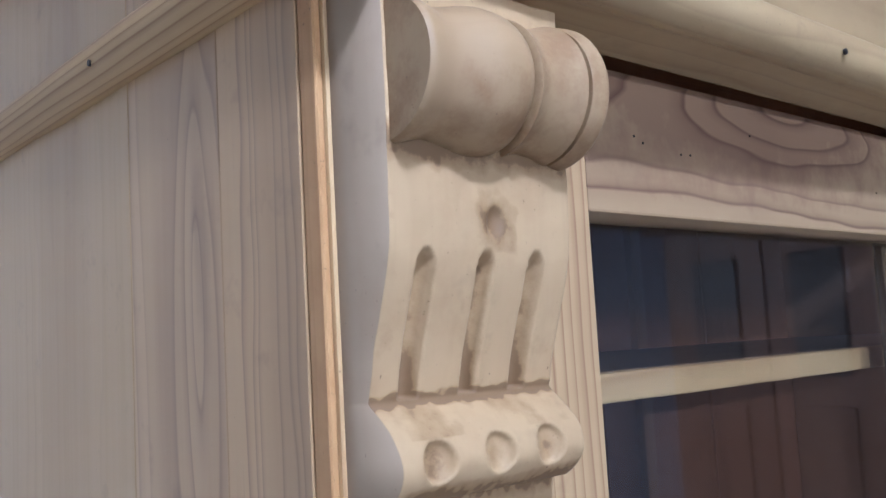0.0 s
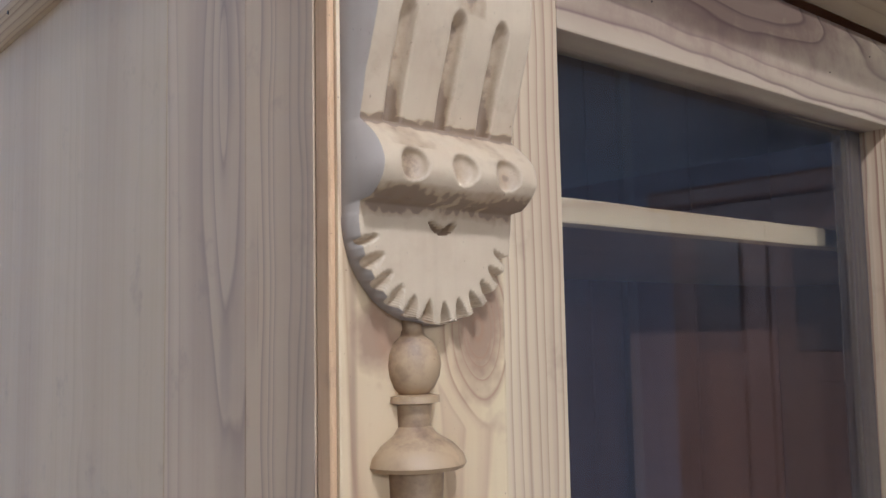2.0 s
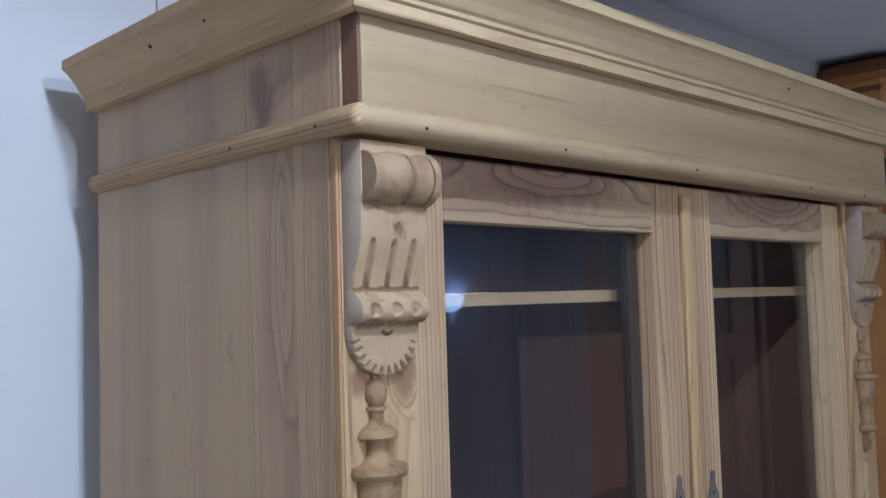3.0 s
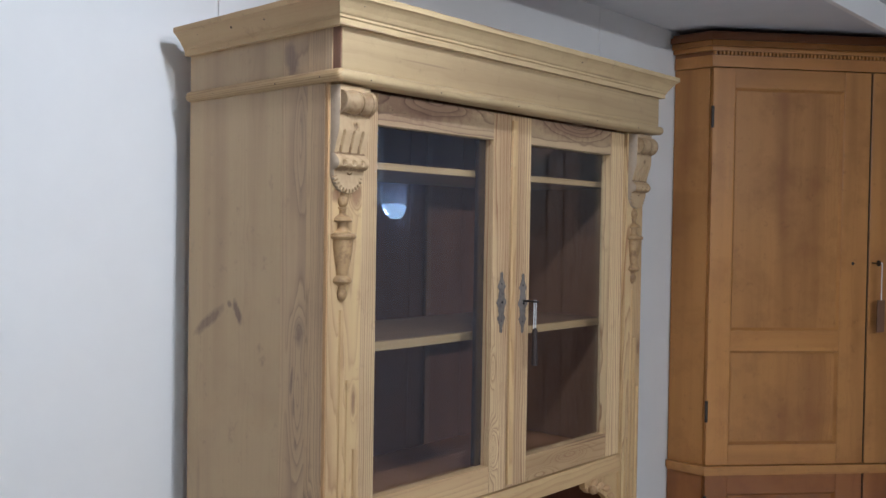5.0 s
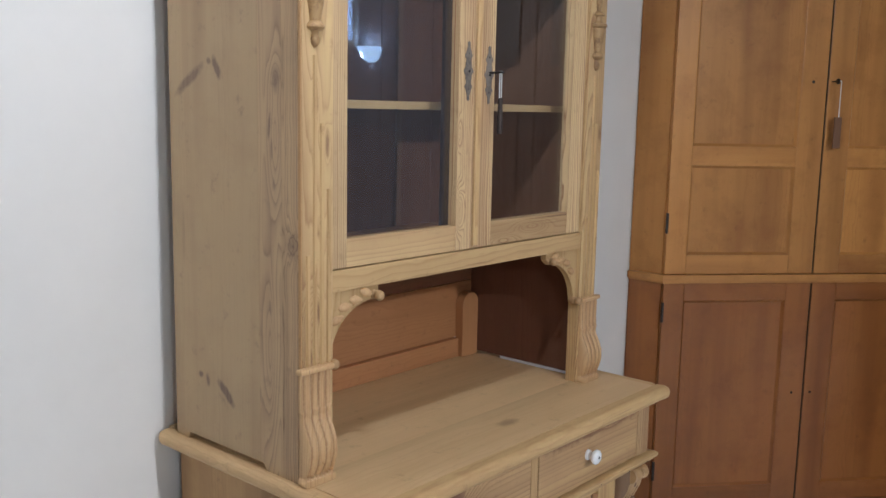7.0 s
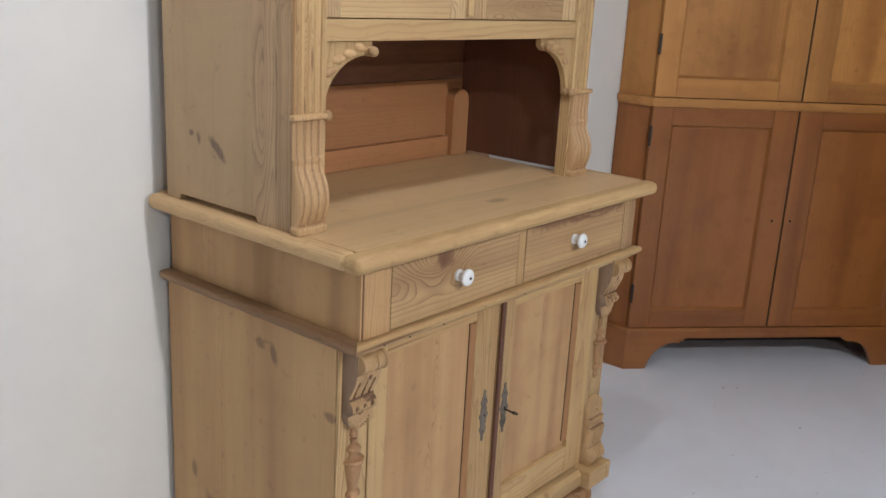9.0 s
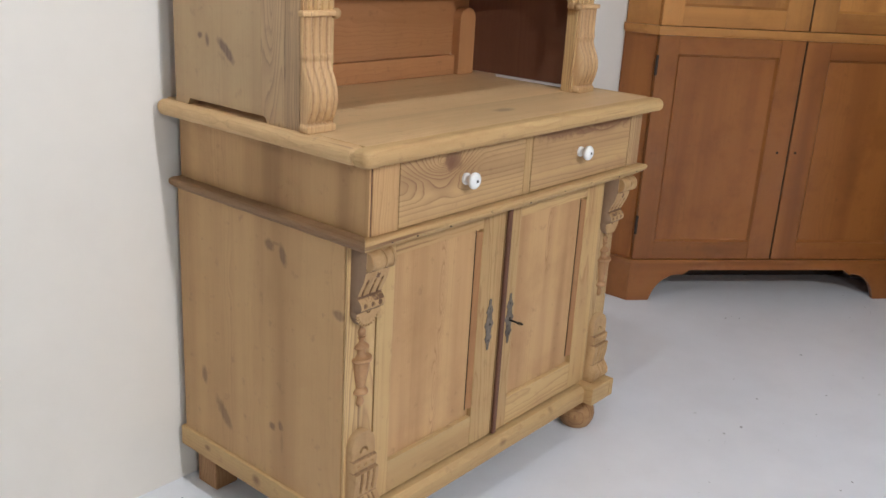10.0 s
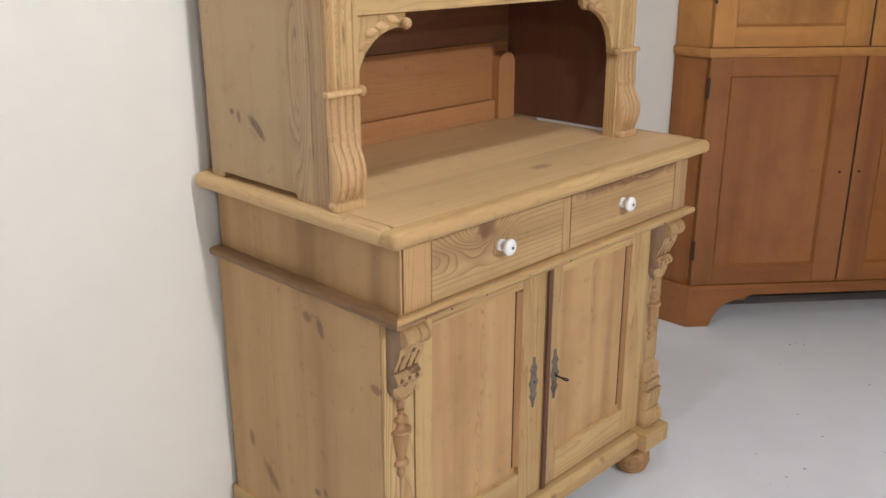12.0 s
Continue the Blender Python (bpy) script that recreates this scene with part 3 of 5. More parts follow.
def relief(xc, z0, z1, y_back, half, depth, nx=70, nz=160, stain=None):
    """A carved block against the plane y_back: half(z) is its half width, depth(u, z) how far it stands out at u metres
    from its middle, stain(u, z) the old stain and painted shade on it.
    """
    bm = bmesh.new()
    layer = bm.verts.layers.float.new("stain_and_shade")
    grid = []
    for j in range(nz + 1):
        z = z0 + (z1 - z0) * j / nz
        h = max(half(z), 0.0006)
        row = [bm.verts.new((xc - h, y_back, z))]
        for i in range(nx + 1):
            u = h * (2 * i / nx - 1)
            v = bm.verts.new((xc + u, y_back - max(depth(u, z), 0.0008), z))
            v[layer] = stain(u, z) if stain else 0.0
            row.append(v)
        row.append(bm.verts.new((xc + h, y_back, z)))
        grid.append(row)
    for p, q in zip(grid, grid[1:]):
        for i in range(len(p) - 1):
            f = bm.faces.new((p[i], p[i + 1], q[i + 1], q[i]))
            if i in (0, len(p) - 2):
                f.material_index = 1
    bm.faces.new(grid[0][::-1])
    bm.faces.new(grid[-1])
    return bm


def bowl(x, w):
    """A rounded hollow: 1 in its middle, 0 past half its width."""
    return max(0.0, 1 - (x / w) ** 2)

# ---- the room ----
CEIL, WALL_Y, WALL_X = 2.42, 0.613, 2.845


def slab(name, x0, x1, y0, y1, z0, z1, material, label, category, bevel=0.0):
    return solid(name, box(x0, x1, y0, y1, z0, z1, bevel), material, label, category, "structure")


slab("floor", -6.2, WALL_X + 0.2, -7.2, WALL_Y + 0.2, -0.08, 0.0, floor_paint, "white painted floor with chipped paint", "floor")
slab("ceiling", -6.2, WALL_X + 0.2, -7.2, WALL_Y + 0.2, CEIL, CEIL + 0.08, ceiling_paint, "pale grey painted ceiling", "ceiling")
# The long wall is sheeted with boards that meet in narrow upright joints.
north = tagged(new("wall_north", mesh_of("wall_north", box(-6.2, WALL_X + 0.2, WALL_Y + 0.012, WALL_Y + 0.12, 0, CEIL, 0), hole_dark)), "white painted board wall with narrow upright joints", "wall", "", "structure")
ORIGIN[north.name] = Vector((0, 0, 0))
EDGES = (-6.2, -4.9, -3.65, -2.35, -1.09, 0.113, 1.424, WALL_X + 0.2)
for a, b in zip(EDGES, EDGES[1:]):
    part("board", box(a + 0.0011, b - 0.0011, WALL_Y, WALL_Y + 0.0121, 0, CEIL, 0.0008, 1), wall_paint, north)
slab("wall_east", WALL_X, WALL_X + 0.12, -7.2, WALL_Y, 0, CEIL, blue_paint, "pale blue-grey painted plain wall", "wall")
# a high window at dusk in the end wall
WIN_Y0, WIN_Y1, WIN_Z0, WIN_Z1 = -3.30, -2.63, 1.94, 2.36
window = tagged(new("window_1", mesh_of("window_1", box(WALL_X - 0.006, WALL_X - 0.002, WIN_Y0, WIN_Y1, WIN_Z0, WIN_Z1, 0), glow_dusk)), "high window with bluish dusk light behind it", "window", "", "structure")
ORIGIN[window.name] = Vector((0, 0, 0))
for y0, y1, z0, z1 in ((WIN_Y0 - 0.05, WIN_Y0, WIN_Z0 - 0.05, CEIL), (WIN_Y1, WIN_Y1 + 0.03, WIN_Z0 - 0.05, CEIL), (WIN_Y0, WIN_Y1, WIN_Z0 - 0.05, WIN_Z0), (WIN_Y0, WIN_Y1, WIN_Z1, CEIL)):
    part("window_frame", box(WALL_X - 0.03, WALL_X - 0.0005, y0, y1, z0, z1, 0.002, 1), enamel, window)
# Unseen walls that close the room, kept dark to cut bounced light.
slab("wall_west", -6.2, -6.08, -7.2, WALL_Y, 0, CEIL, low_bounce_paint, "unseen plain wall, dark brown-grey to cut bounced light", "wall")
slab("wall_south", -6.08, WALL_X, -7.2, -7.08, 0, CEIL, low_bounce_paint, "unseen plain wall, dark brown-grey to cut bounced light", "wall")


slab("ceiling_fascia", -6.08, 2.36, -0.032, -0.016, 2.350, CEIL, wall_paint, "white painted fascia board below the ceiling", "fascia", 0.002)


def ceiling_bulb(place, label, shade=0.0, drop=0.012):
    x, y, z = place
    ob = thing("ceiling_lamp", (x, y, CEIL), label, "lamp")
    part("holder", lathe([(0.036, 0.019), (min(0.07, CEIL - z - 0.01), 0.022)], (x, y, z), 2, 20), enamel, ob, "", True)
    if shade:
        prof = smooth_profile([(0.034, shade * 0.3), (0.026, shade * 0.62), (0.006, shade * 0.92), (-drop, shade)])
        part("shade", lathe(prof + [(d - 0.003, max(r - 0.003, 0.004)) for d, r in reversed(prof)], (x, y, z), 2, 40), enamel, ob, "white enamel shade", True)
    if CEIL - z > 0.12:
        part("rod", lathe([(0.07, 0.004), (CEIL - z - 0.02, 0.004)], (x, y, z), 2, 8), dark_iron, ob)
    part("ceiling_rose", lathe([(-0.025, 0.02), (-0.02, 0.045), (0, 0.05)], (x, y, CEIL), 2, 24), enamel, ob, "", True)
    return ob


ceiling_bulb(LAMP_NEAR, "bulb under a flat white enamel shade close to the ceiling", 0.12)
ceiling_bulb(LAMP_FAR, "bare bulb in a white holder at the ceiling")
ceiling_bulb(LAMP_BACK, "bulb under a wide white enamel shade on a rod", 0.25, 0.010)


def wall_uplight(y, z0, z1, r):
    """Half a glass bowl against the end wall, open at the top."""
    ob = thing("wall_lamp", (WALL_X, y, z0), "lit white half-bowl uplight on a pale wall", "lamp")
    prof = smooth_profile([(0.0, 0.3 * r), (0.17 * (z1 - z0), 0.55 * r), (0.5 * (z1 - z0), 0.8 * r), (z1 - z0, r)])
    bm = bmesh.new()
    rings = []
    for d, q in prof + [(d, q - 0.004) for d, q in reversed(prof)]:
        rings.append([bm.verts.new((WALL_X - 0.001 - q * math.sin(math.pi * k / 24), y - q * math.cos(math.pi * k / 24), z0 + d)) for k in range(25)])
    for p, q in zip(rings, rings[1:]):
        for k in range(24):
            bm.faces.new((p[k], p[k + 1], q[k + 1], q[k]))
    bmesh.ops.recalc_face_normals(bm, faces=bm.faces[:])
    part("bowl", bm, glow_cool, ob, "lit white glass half bowl", True)
    part("rim", box(WALL_X - 0.006, WALL_X - 0.0005, y - r - 0.004, y + r + 0.004, z1 - 0.012, z1 + 0.004, 0.001, 1), enamel, ob)
    return ob


wall_uplight(LAMP_SIDE[1], 1.812, 1.897, 0.088)


def tall_wardrobe(x0, x1, y0, y1, h):
    ob = thing("wardrobe", ((x0 + x1) / 2, (y0 + y1) / 2, 0), "dark brown wooden two-door wardrobe against a pale wall", "wardrobe")
    part("body", box(x0 + 0.02, x1, y0 + 0.02, y1 - 0.02, 0.05, h - 0.05, 0.004), brown_z, ob)
    part("plinth", box(x0, x1, y0, y1, 0, 0.09, 0.004), brown_z, ob)
    part("cornice", box(x0 - 0.03, x1, y0 - 0.03, y1 + 0.03, h - 0.06, h, 0.012), brown_z, ob)
    mid = (y0 + y1) / 2
    for a, b in ((y0 + 0.05, mid - 0.003), (mid + 0.003, y1 - 0.05)):
        d = part("door", box(x0 + 0.002, x0 + 0.02, a, b, 0.12, h - 0.10, 0.003), brown_z, ob)
        # Upper panels are near-black: the shade up there is put into their colour.
        for lo, hi in ((0.22, h * 0.74), (h * 0.74 + 0.08, h - 0.16)):
            part("panel", box(x0 - 0.008, x0 + 0.002, a + 0.08, b - 0.08, lo, hi, 0.006), brown_z if lo < 1 else brown_dark, d)
    return ob


tall_wardrobe(2.3, WALL_X - 0.01, -1.30, -0.58, 2.24)


# ---- carved pieces shared by both halves of the dresser ----
def corbel(parent, xc, y_back, dz, wood_used, thick=0.0):
    """Scrolled corbel: fluted slab, small roll with hollows, toothed half disc, and a turned roll on top. Heights are those of the hutch, plus dz."""
    W, R, ZC = 0.0307, 0.0309, 1.8445
    prof = [(1.812, 0.0085), (1.8460, 0.0090), (1.8472, 0.0115), (1.8503, 0.0165), (1.854, 0.0198), (1.8585, 0.0213), (1.864, 0.0203), (1.869, 0.0172), (1.8735, 0.0128),
            (1.8763, 0.0098), (1.8773, 0.0098), (1.889, 0.0130), (1.901, 0.0170), (1.913, 0.0203), (1.93, 0.0215), (1.972, 0.0215)]

    prof = smooth_profile(prof, 5)

    def half(z):
        z -= dz
        if z < ZC:
            return math.sqrt(max(R * R - (ZC - z) ** 2, 0.0))
        return W

    FL = (-0.0193, 0.0004, 0.0183)

    def flute(u, z):
        """Depth of the three round-headed flutes, 0 to 1."""
        if not 1.8773 < z < 1.9135:
            return 0.0
        end = math.sqrt(max(0.0, 1 - max(0.0, (z - 1.9080) / 0.0055) ** 2))
        return max(math.sqrt(bowl(u - c, 0.0030 * max(end, 0.05))) for c in FL) * end

    def hollow(u, z):
        return max(math.sqrt(bowl(math.hypot(u - c, (z - 1.8602) * 0.9), 0.0052)) for c in (-0.019, 0.0005, 0.0185))

    def tooth(u, z):
        if z > ZC:
            return 0.0
        rr = math.hypot(u, z - ZC) / R
        f = ((math.atan2(z - ZC, u) / (math.pi / 13.5)) % 1.0) - 0.5
        a = math.atan2(z - ZC, u)
        w = 0.27 * math.sqrt(min(1.0, max(0.0, (rr - 0.79) / 0.12))) * (1.0 if -math.pi + 0.22 < a < -0.34 else 0.0)
        return math.sqrt(bowl(f, w)) * min(1.0, (rr - 0.70) / 0.22) if w > 0.02 else 0.0

    def depth(u, z):
        z -= dz
        d = lerp(prof, z) + thick * (1 + 1.1 * min(1.0, max(0.0, (z - 1.875) / 0.06))) - 0.0046 * flute(u, z) - 0.0036 * hollow(u, z) - 0.0044 * tooth(u, z)
        d -= 0.0015 * bowl(math.hypot(u - 0.003, z - 1.9185), 0.0035) - 0.0006 * bowl(math.hypot(u + 0.003, z - 1.921), 0.006)
        if z < ZC:
            d -= 0.0046 * (1.0 if 0.0042 < math.hypot(u - 0.001, z - 1.8465) < 0.0062 and z < 1.8438 else 0.0)
        d += 0.0003 * noise.noise((u * 160, z * 160, 3.0)) + 0.0005 * noise.noise((u * 45, z * 45, 9.0))
        return d

    # Old stain in the flutes, with shade painted into creases and under the roll.
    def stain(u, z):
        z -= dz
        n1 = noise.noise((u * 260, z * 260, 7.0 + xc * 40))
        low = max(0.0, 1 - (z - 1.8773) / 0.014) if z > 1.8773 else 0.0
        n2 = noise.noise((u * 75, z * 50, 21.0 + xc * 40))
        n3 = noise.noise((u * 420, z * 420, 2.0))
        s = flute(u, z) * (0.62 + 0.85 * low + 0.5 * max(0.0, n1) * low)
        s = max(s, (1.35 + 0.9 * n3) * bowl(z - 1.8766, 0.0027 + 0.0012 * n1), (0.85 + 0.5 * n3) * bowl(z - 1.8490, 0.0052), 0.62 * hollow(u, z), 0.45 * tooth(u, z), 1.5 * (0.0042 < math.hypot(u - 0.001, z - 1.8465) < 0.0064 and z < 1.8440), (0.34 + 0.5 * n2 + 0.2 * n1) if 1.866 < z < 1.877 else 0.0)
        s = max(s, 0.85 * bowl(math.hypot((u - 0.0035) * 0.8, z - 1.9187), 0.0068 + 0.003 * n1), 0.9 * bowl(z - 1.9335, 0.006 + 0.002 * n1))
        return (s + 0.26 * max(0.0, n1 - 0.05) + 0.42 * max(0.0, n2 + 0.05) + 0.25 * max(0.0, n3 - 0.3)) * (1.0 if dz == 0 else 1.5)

    # heights as carved: the slab is shorter and the flutes end lower than the turned parts suggest
    raw = (1.8132, 1.8490, 1.8602, 1.8773, 1.9135, 1.9187, 1.9335, 1.9720)
    cut_to = (1.8095, 1.8465, 1.8560, 1.8705, 1.9055, 1.9130, 1.9305, 1.9720)
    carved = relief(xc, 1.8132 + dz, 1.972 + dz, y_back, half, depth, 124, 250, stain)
    if dz == 0:
        for v in carved.verts:
            v.co.z = float(np.interp(v.co.z, raw, cut_to))
    body = part("corbel", carved, wood_used, parent, "carved fluted corbel with a scroll", True)
    # Side faces get the darkened copy of the carved pine.
    body.data.materials.append(pine_shaded_side if dz == 0 else pine_brown_shaded_side)
    roll = smooth_profile([(-0.0297, 0.0172), (-0.0280, 0.0178), (-0.0245, 0.0170), (-0.0205, 0.0162), (-0.0150, 0.0170), (-0.0070, 0.0188), (0.0000, 0.0184), (0.0034, 0.0172)], 5)
    roll += [(0.0038, 0.0140), (0.0050, 0.0140), (0.0054, 0.0176)] + smooth_profile([(0.0058, 0.0180), (0.0100, 0.0168), (0.0160, 0.0174), (0.0215, 0.0190)], 5)
    roll += [(0.0218, 0.0142), (0.0230, 0.0142), (0.0233, 0.0188)] + smooth_profile([(0.0237, 0.0190), (0.0285, 0.0196), (0.0305, 0.0178)], 4)
    part("scroll", lathe(roll, (xc, y_back - 0.0200 - 2.1 * thick, 1.9495 + dz - (0.0025 if dz == 0 else 0.0)), 0, 44), pine_scroll if dz == 0 else wood_used, body, "turned roll with dark grooves", True)


def spindle(parent, xc, y_back, dz, wood_used):
    prof = [(1.8125, 0.0045), (1.8085, 0.0042), (1.8065, 0.0050), (1.8045, 0.0080), (1.8010, 0.0101), (1.7975, 0.0107), (1.7940, 0.0100), (1.7905, 0.0080), (1.7887, 0.0056), (1.7882, 0.0098), (1.7862, 0.0100), (1.7855, 0.0070),
            (1.7790, 0.0066), (1.7765, 0.0090), (1.7738, 0.0145), (1.7705, 0.0182), (1.7678, 0.0192), (1.7665, 0.0180), (1.7660, 0.0110), (1.7570, 0.0105), (1.7520, 0.0130), (1.7490, 0.0175), (1.7478, 0.0255), (1.7435, 0.0268),
            (1.7405, 0.0250), (1.7388, 0.0205), (1.728, 0.0205), (1.712, 0.0175), (1.695, 0.0136), (1.684, 0.0118), (1.682, 0.0150), (1.678, 0.0192), (1.674, 0.0198), (1.671, 0.0165), (1.668, 0.0090),
            (1.664, 0.0075), (1.661, 0.0085), (1.656, 0.0105), (1.650, 0.0098), (1.645, 0.0062), (1.642, 0.0015)]
    bm = lathe([(z + dz, r) for z, r in reversed(prof)], (xc, y_back, 0.0), 2, 36)
    for v in bm.verts:
        v.co.x, v.co.y = xc + (v.co.x - xc) * 0.86, y_back + (v.co.y - y_back) * (0.84 if v.co.y < y_back else 0.1)
    part("turned_spindle", bm, wood_used, parent, "split turned spindle", True)


def plate_outline(cx, cz, w, h, n=120):
    """Outline of a lobed lock plate."""
    pts = []
    for k in range(n):
        a = 2 * math.pi * k / n
        lobes = 0.88 + 0.24 * math.cos(8 * a) * abs(math.cos(a)) ** 0.5 + 0.10 * math.cos(18 * a)
        tip = 1 + 0.25 * max(0.0, abs(math.sin(a)) - 0.9) / 0.1
        pts.append((cx + w / 2 * lobes * (abs(math.cos(a)) ** 0.7) * (1 if math.cos(a) >= 0 else -1), cz + h / 2 * math.sin(a) * tip))
    return pts


def lock_plate(parent, cx, cz, y, w=0.024, h=0.092):
    p = part("lock_plate", prism(plate_outline(cx, cz, w, h), 1, y - 0.0012, y), iron, parent, "worn steel lock plate")
    part("keyhole", lathe([(-0.0018, 0.0028), (-0.0013, 0.0028)], (cx + 0.002, y, cz), 1, 12), hole_dark, p)
    for s in (-1, 1):
        part("pin", lathe([(-0.0022, 0.001), (-0.0012, 0.0018)], (cx, y, cz + s * h * 0.38), 1, 8), dark_iron, p)


def iron_key(cx, y, cz, label, tassel=False):
    ob = thing("key", (cx, y, cz), label, "key")
    part("shank", lathe([(-0.020, 0.0022), (0.012, 0.0022)], (cx, y, cz), 1, 12), dark_iron, ob)
    bm = bmesh.new()
    n, m2 = 20, 8
    rings = []
    for i in range(n):
        a = 2 * math.pi * i / n
        rings.append([bm.verts.new((cx + (0.0075 + 0.0018 * math.cos(2 * math.pi * j / m2)) * math.cos(a) * 0.55, y - 0.028 + (0.0075 + 0.0018 * math.cos(2 * math.pi * j / m2)) * math.sin(a), cz + 0.0018 * math.sin(2 * math.pi * j / m2))) for j in range(m2)])
    for i in range(n):
        for j in range(m2):
            p, q = rings[i], rings[(i + 1) % n]
            bm.faces.new((p[j], p[(j + 1) % m2], q[(j + 1) % m2], q[j]))
    bmesh.ops.recalc_face_normals(bm, faces=bm.faces[:])
    part("bow", bm, dark_iron, ob, "", True)
    if tassel:
        part("cord", box(cx - 0.0035, cx - 0.0015, y - 0.029, y - 0.027, cz - 0.052, cz + 0.003, 0.0006, 1, box(cx + 0.0012, cx + 0.003, y - 0.030, y - 0.028, cz - 0.052, cz + 0.003, 0.0006, 1)), string_white, ob, "white cord")
        bm = lathe([(-0.122, 0.0045), (-0.119, 0.0056), (-0.09, 0.0052), (-0.062, 0.0044), (-0.056, 0.0050), (-0.050, 0.003)], (cx, y - 0.029, cz), 2, 26)
        for v in bm.verts:
            k = math.atan2(v.co.y - (y - 0.029), v.co.x - cx)
            s = 1 + 0.07 * math.cos(13 * k)
            v.co.x, v.co.y = cx + (v.co.x - cx) * s, (y - 0.029) + (v.co.y - (y - 0.029)) * s
        part("tassel", bm, tassel_brown, ob, "dark brown tassel", True)
    return ob


# ---- upper half: the glazed hutch ----
XL, XR, YF, YB = 0.0195, 0.945, 0.178, 0.557
ZT = 0.900
hutch = thing("glazed_hutch", (0.4825, 0.36, ZT), "stripped pine hutch with two glazed doors, standing on a pine base", "cabinet")


def side_outline(ends):
    a, b = ends
    return [(YF + 0.0082, ZT), (a - 0.008, ZT), (a, ZT + 0.015), (b - 0.006, ZT + 0.015), (b, ZT), (YB, ZT), (YB, 2.095), (YF + 0.0082, 2.095)]


SEAM = 0.2905
part("side_board", prism([(YF + 0.0082, ZT), (0.2278, ZT), (0.2278, 2.095), (YF + 0.0082, 2.095)], 0, XL, XL + 0.022, 0.0003), pine_side_lines, hutch, "narrow front board with fine straight grain")
side = part("side_panel", prism([(0.228, ZT), (0.274, ZT), (0.282, ZT + 0.012), (SEAM, ZT + 0.012), (SEAM, 2.095), (0.228, 2.095)], 0, XL, XL + 0.022, 0.0003), pine_side_top, hutch, "knotty upright boards with a low slot at the foot")
part("board", prism([(SEAM + 0.0002, ZT + 0.012), (0.511, ZT + 0.012), (0.517, ZT), (YB, ZT), (YB, 2.095), (SEAM + 0.0002, 2.095)], 0, XL, XL + 0.022, 0.0004), pine_side_plain, side)
part("side_panel", prism(side_outline((0.282, 0.535)), 0, XR - 0.022, XR, 0.0008), pine_side_top, hutch)
POSTS = ((XL + 0.0008, 0.0905), (0.877, XR - 0.0008))
for a, b in POSTS:
    post = part("post", box(a + (0.0022 if a < 0.1 else 0), b, YF, YF + 0.0072, ZT, 2.0, 0.0012), pine_post, hutch)
    if a < 0.1:
        part("edge_strip", box(XL + 0.0004, XL + 0.0028, YF + 0.0006, YF + 0.0078, ZT + 0.001, 1.976, 0.0005, 1), pine_edge, post, "orange stained edge")
    part("inner_block", box(max(a, XL + 0.0228), min(b, XR - 0.0228), YF + 0.0073, YF + 0.030, ZT, 2.0, 0.0006, 1), pine_z, post)
    # reeds run down the face of the post below the spindle
    for k in range(4):
        xr = a + 0.014 + k * (b - a - 0.024) / 3
        part("reed", prism([(xr - 0.0052, YF + 0.001), (xr - 0.0030, YF - 0.0030), (xr + 0.0030, YF - 0.0030), (xr + 0.0052, YF + 0.001)], 2, 1.105, 1.30 + 0.33 * ((k * 7) % 4) / 3), pine_z, post)
for xc in (0.0545, 0.9105):
    corbel(hutch, xc, YF, 0.0, pine_carved)
    spindle(hutch, xc - 0.005, YF, 0.0, pine_scroll_up)

# frieze, bead and cornice
FZ = 0.152
SOFFIT = 1.9775
part("frieze", box(XL + 0.0035, XR - 0.001 + 0.018, FZ, YF + 0.0075, SOFFIT, 2.085, 0.0012), pine_pale, hutch)
part("frieze_end", box(XL + 0.0012, XL + 0.0033, FZ + 0.001, FZ + 0.0185, SOFFIT + 0.001, 2.060, 0.0004, 1), pine_inside, hutch, "dark stained end grain")
part("frieze_side", box(XL, XL + 0.0034, FZ + 0.0187, YF + 0.0080, SOFFIT + 0.001, 2.062, 0.0004, 1), pine_side_top, hutch)
part("frieze_end", box(XR, XR + 0.0165, YF + 0.023, YB, 1.985, 2.085, 0.001), pine_y, hutch)
RB = 0.0095
BEAD_Z = 1.9855


def rod_between(axis, a, b, c1, c2, r):
    prof = [(a, r * 0.5), (a + 0.003, r * 0.9), (a + 0.006, r), (b - 0.006, r), (b - 0.003, r * 0.9), (b, r * 0.5)]
    centre = [0, 0, 0]
    rest = [i for i in range(3) if i != axis]
    centre[rest[0]], centre[rest[1]] = c1, c2
    bm = lathe(prof, tuple(centre), axis, 20)
    return bm


part("bead", worn(rod_between(0, XL - 0.008, XR + 0.028, FZ + 0.0004, BEAD_Z, RB), 0.0006), pine_pale, hutch, "half-round bead with small nail holes", True)
part("bead", worn(rod_between(1, FZ - 0.008, YB + 0.004, XL - 0.001, BEAD_Z, RB), 0.0006), pine_bead, hutch, "", True)
part("bead", rod_between(1, FZ - 0.008, YB + 0.004, XR + 0.018, BEAD_Z, RB), pine_bead, hutch, "", True)
for x in (0.074, 0.232, 0.44, 0.70, 0.86):
    part("nail", lathe([(-0.0003, 0.0012), (0.0006, 0.0012)], (x, FZ - RB, BEAD_Z - 0.003), 1, 8), dark_iron, hutch)
for y in (0.187, 0.297, 0.47):
    part("nail", lathe([(-0.0003, 0.0012), (0.0006, 0.0012)], (XL - 0.001 - RB, y, BEAD_Z - 0.002), 0, 8), dark_iron, hutch)

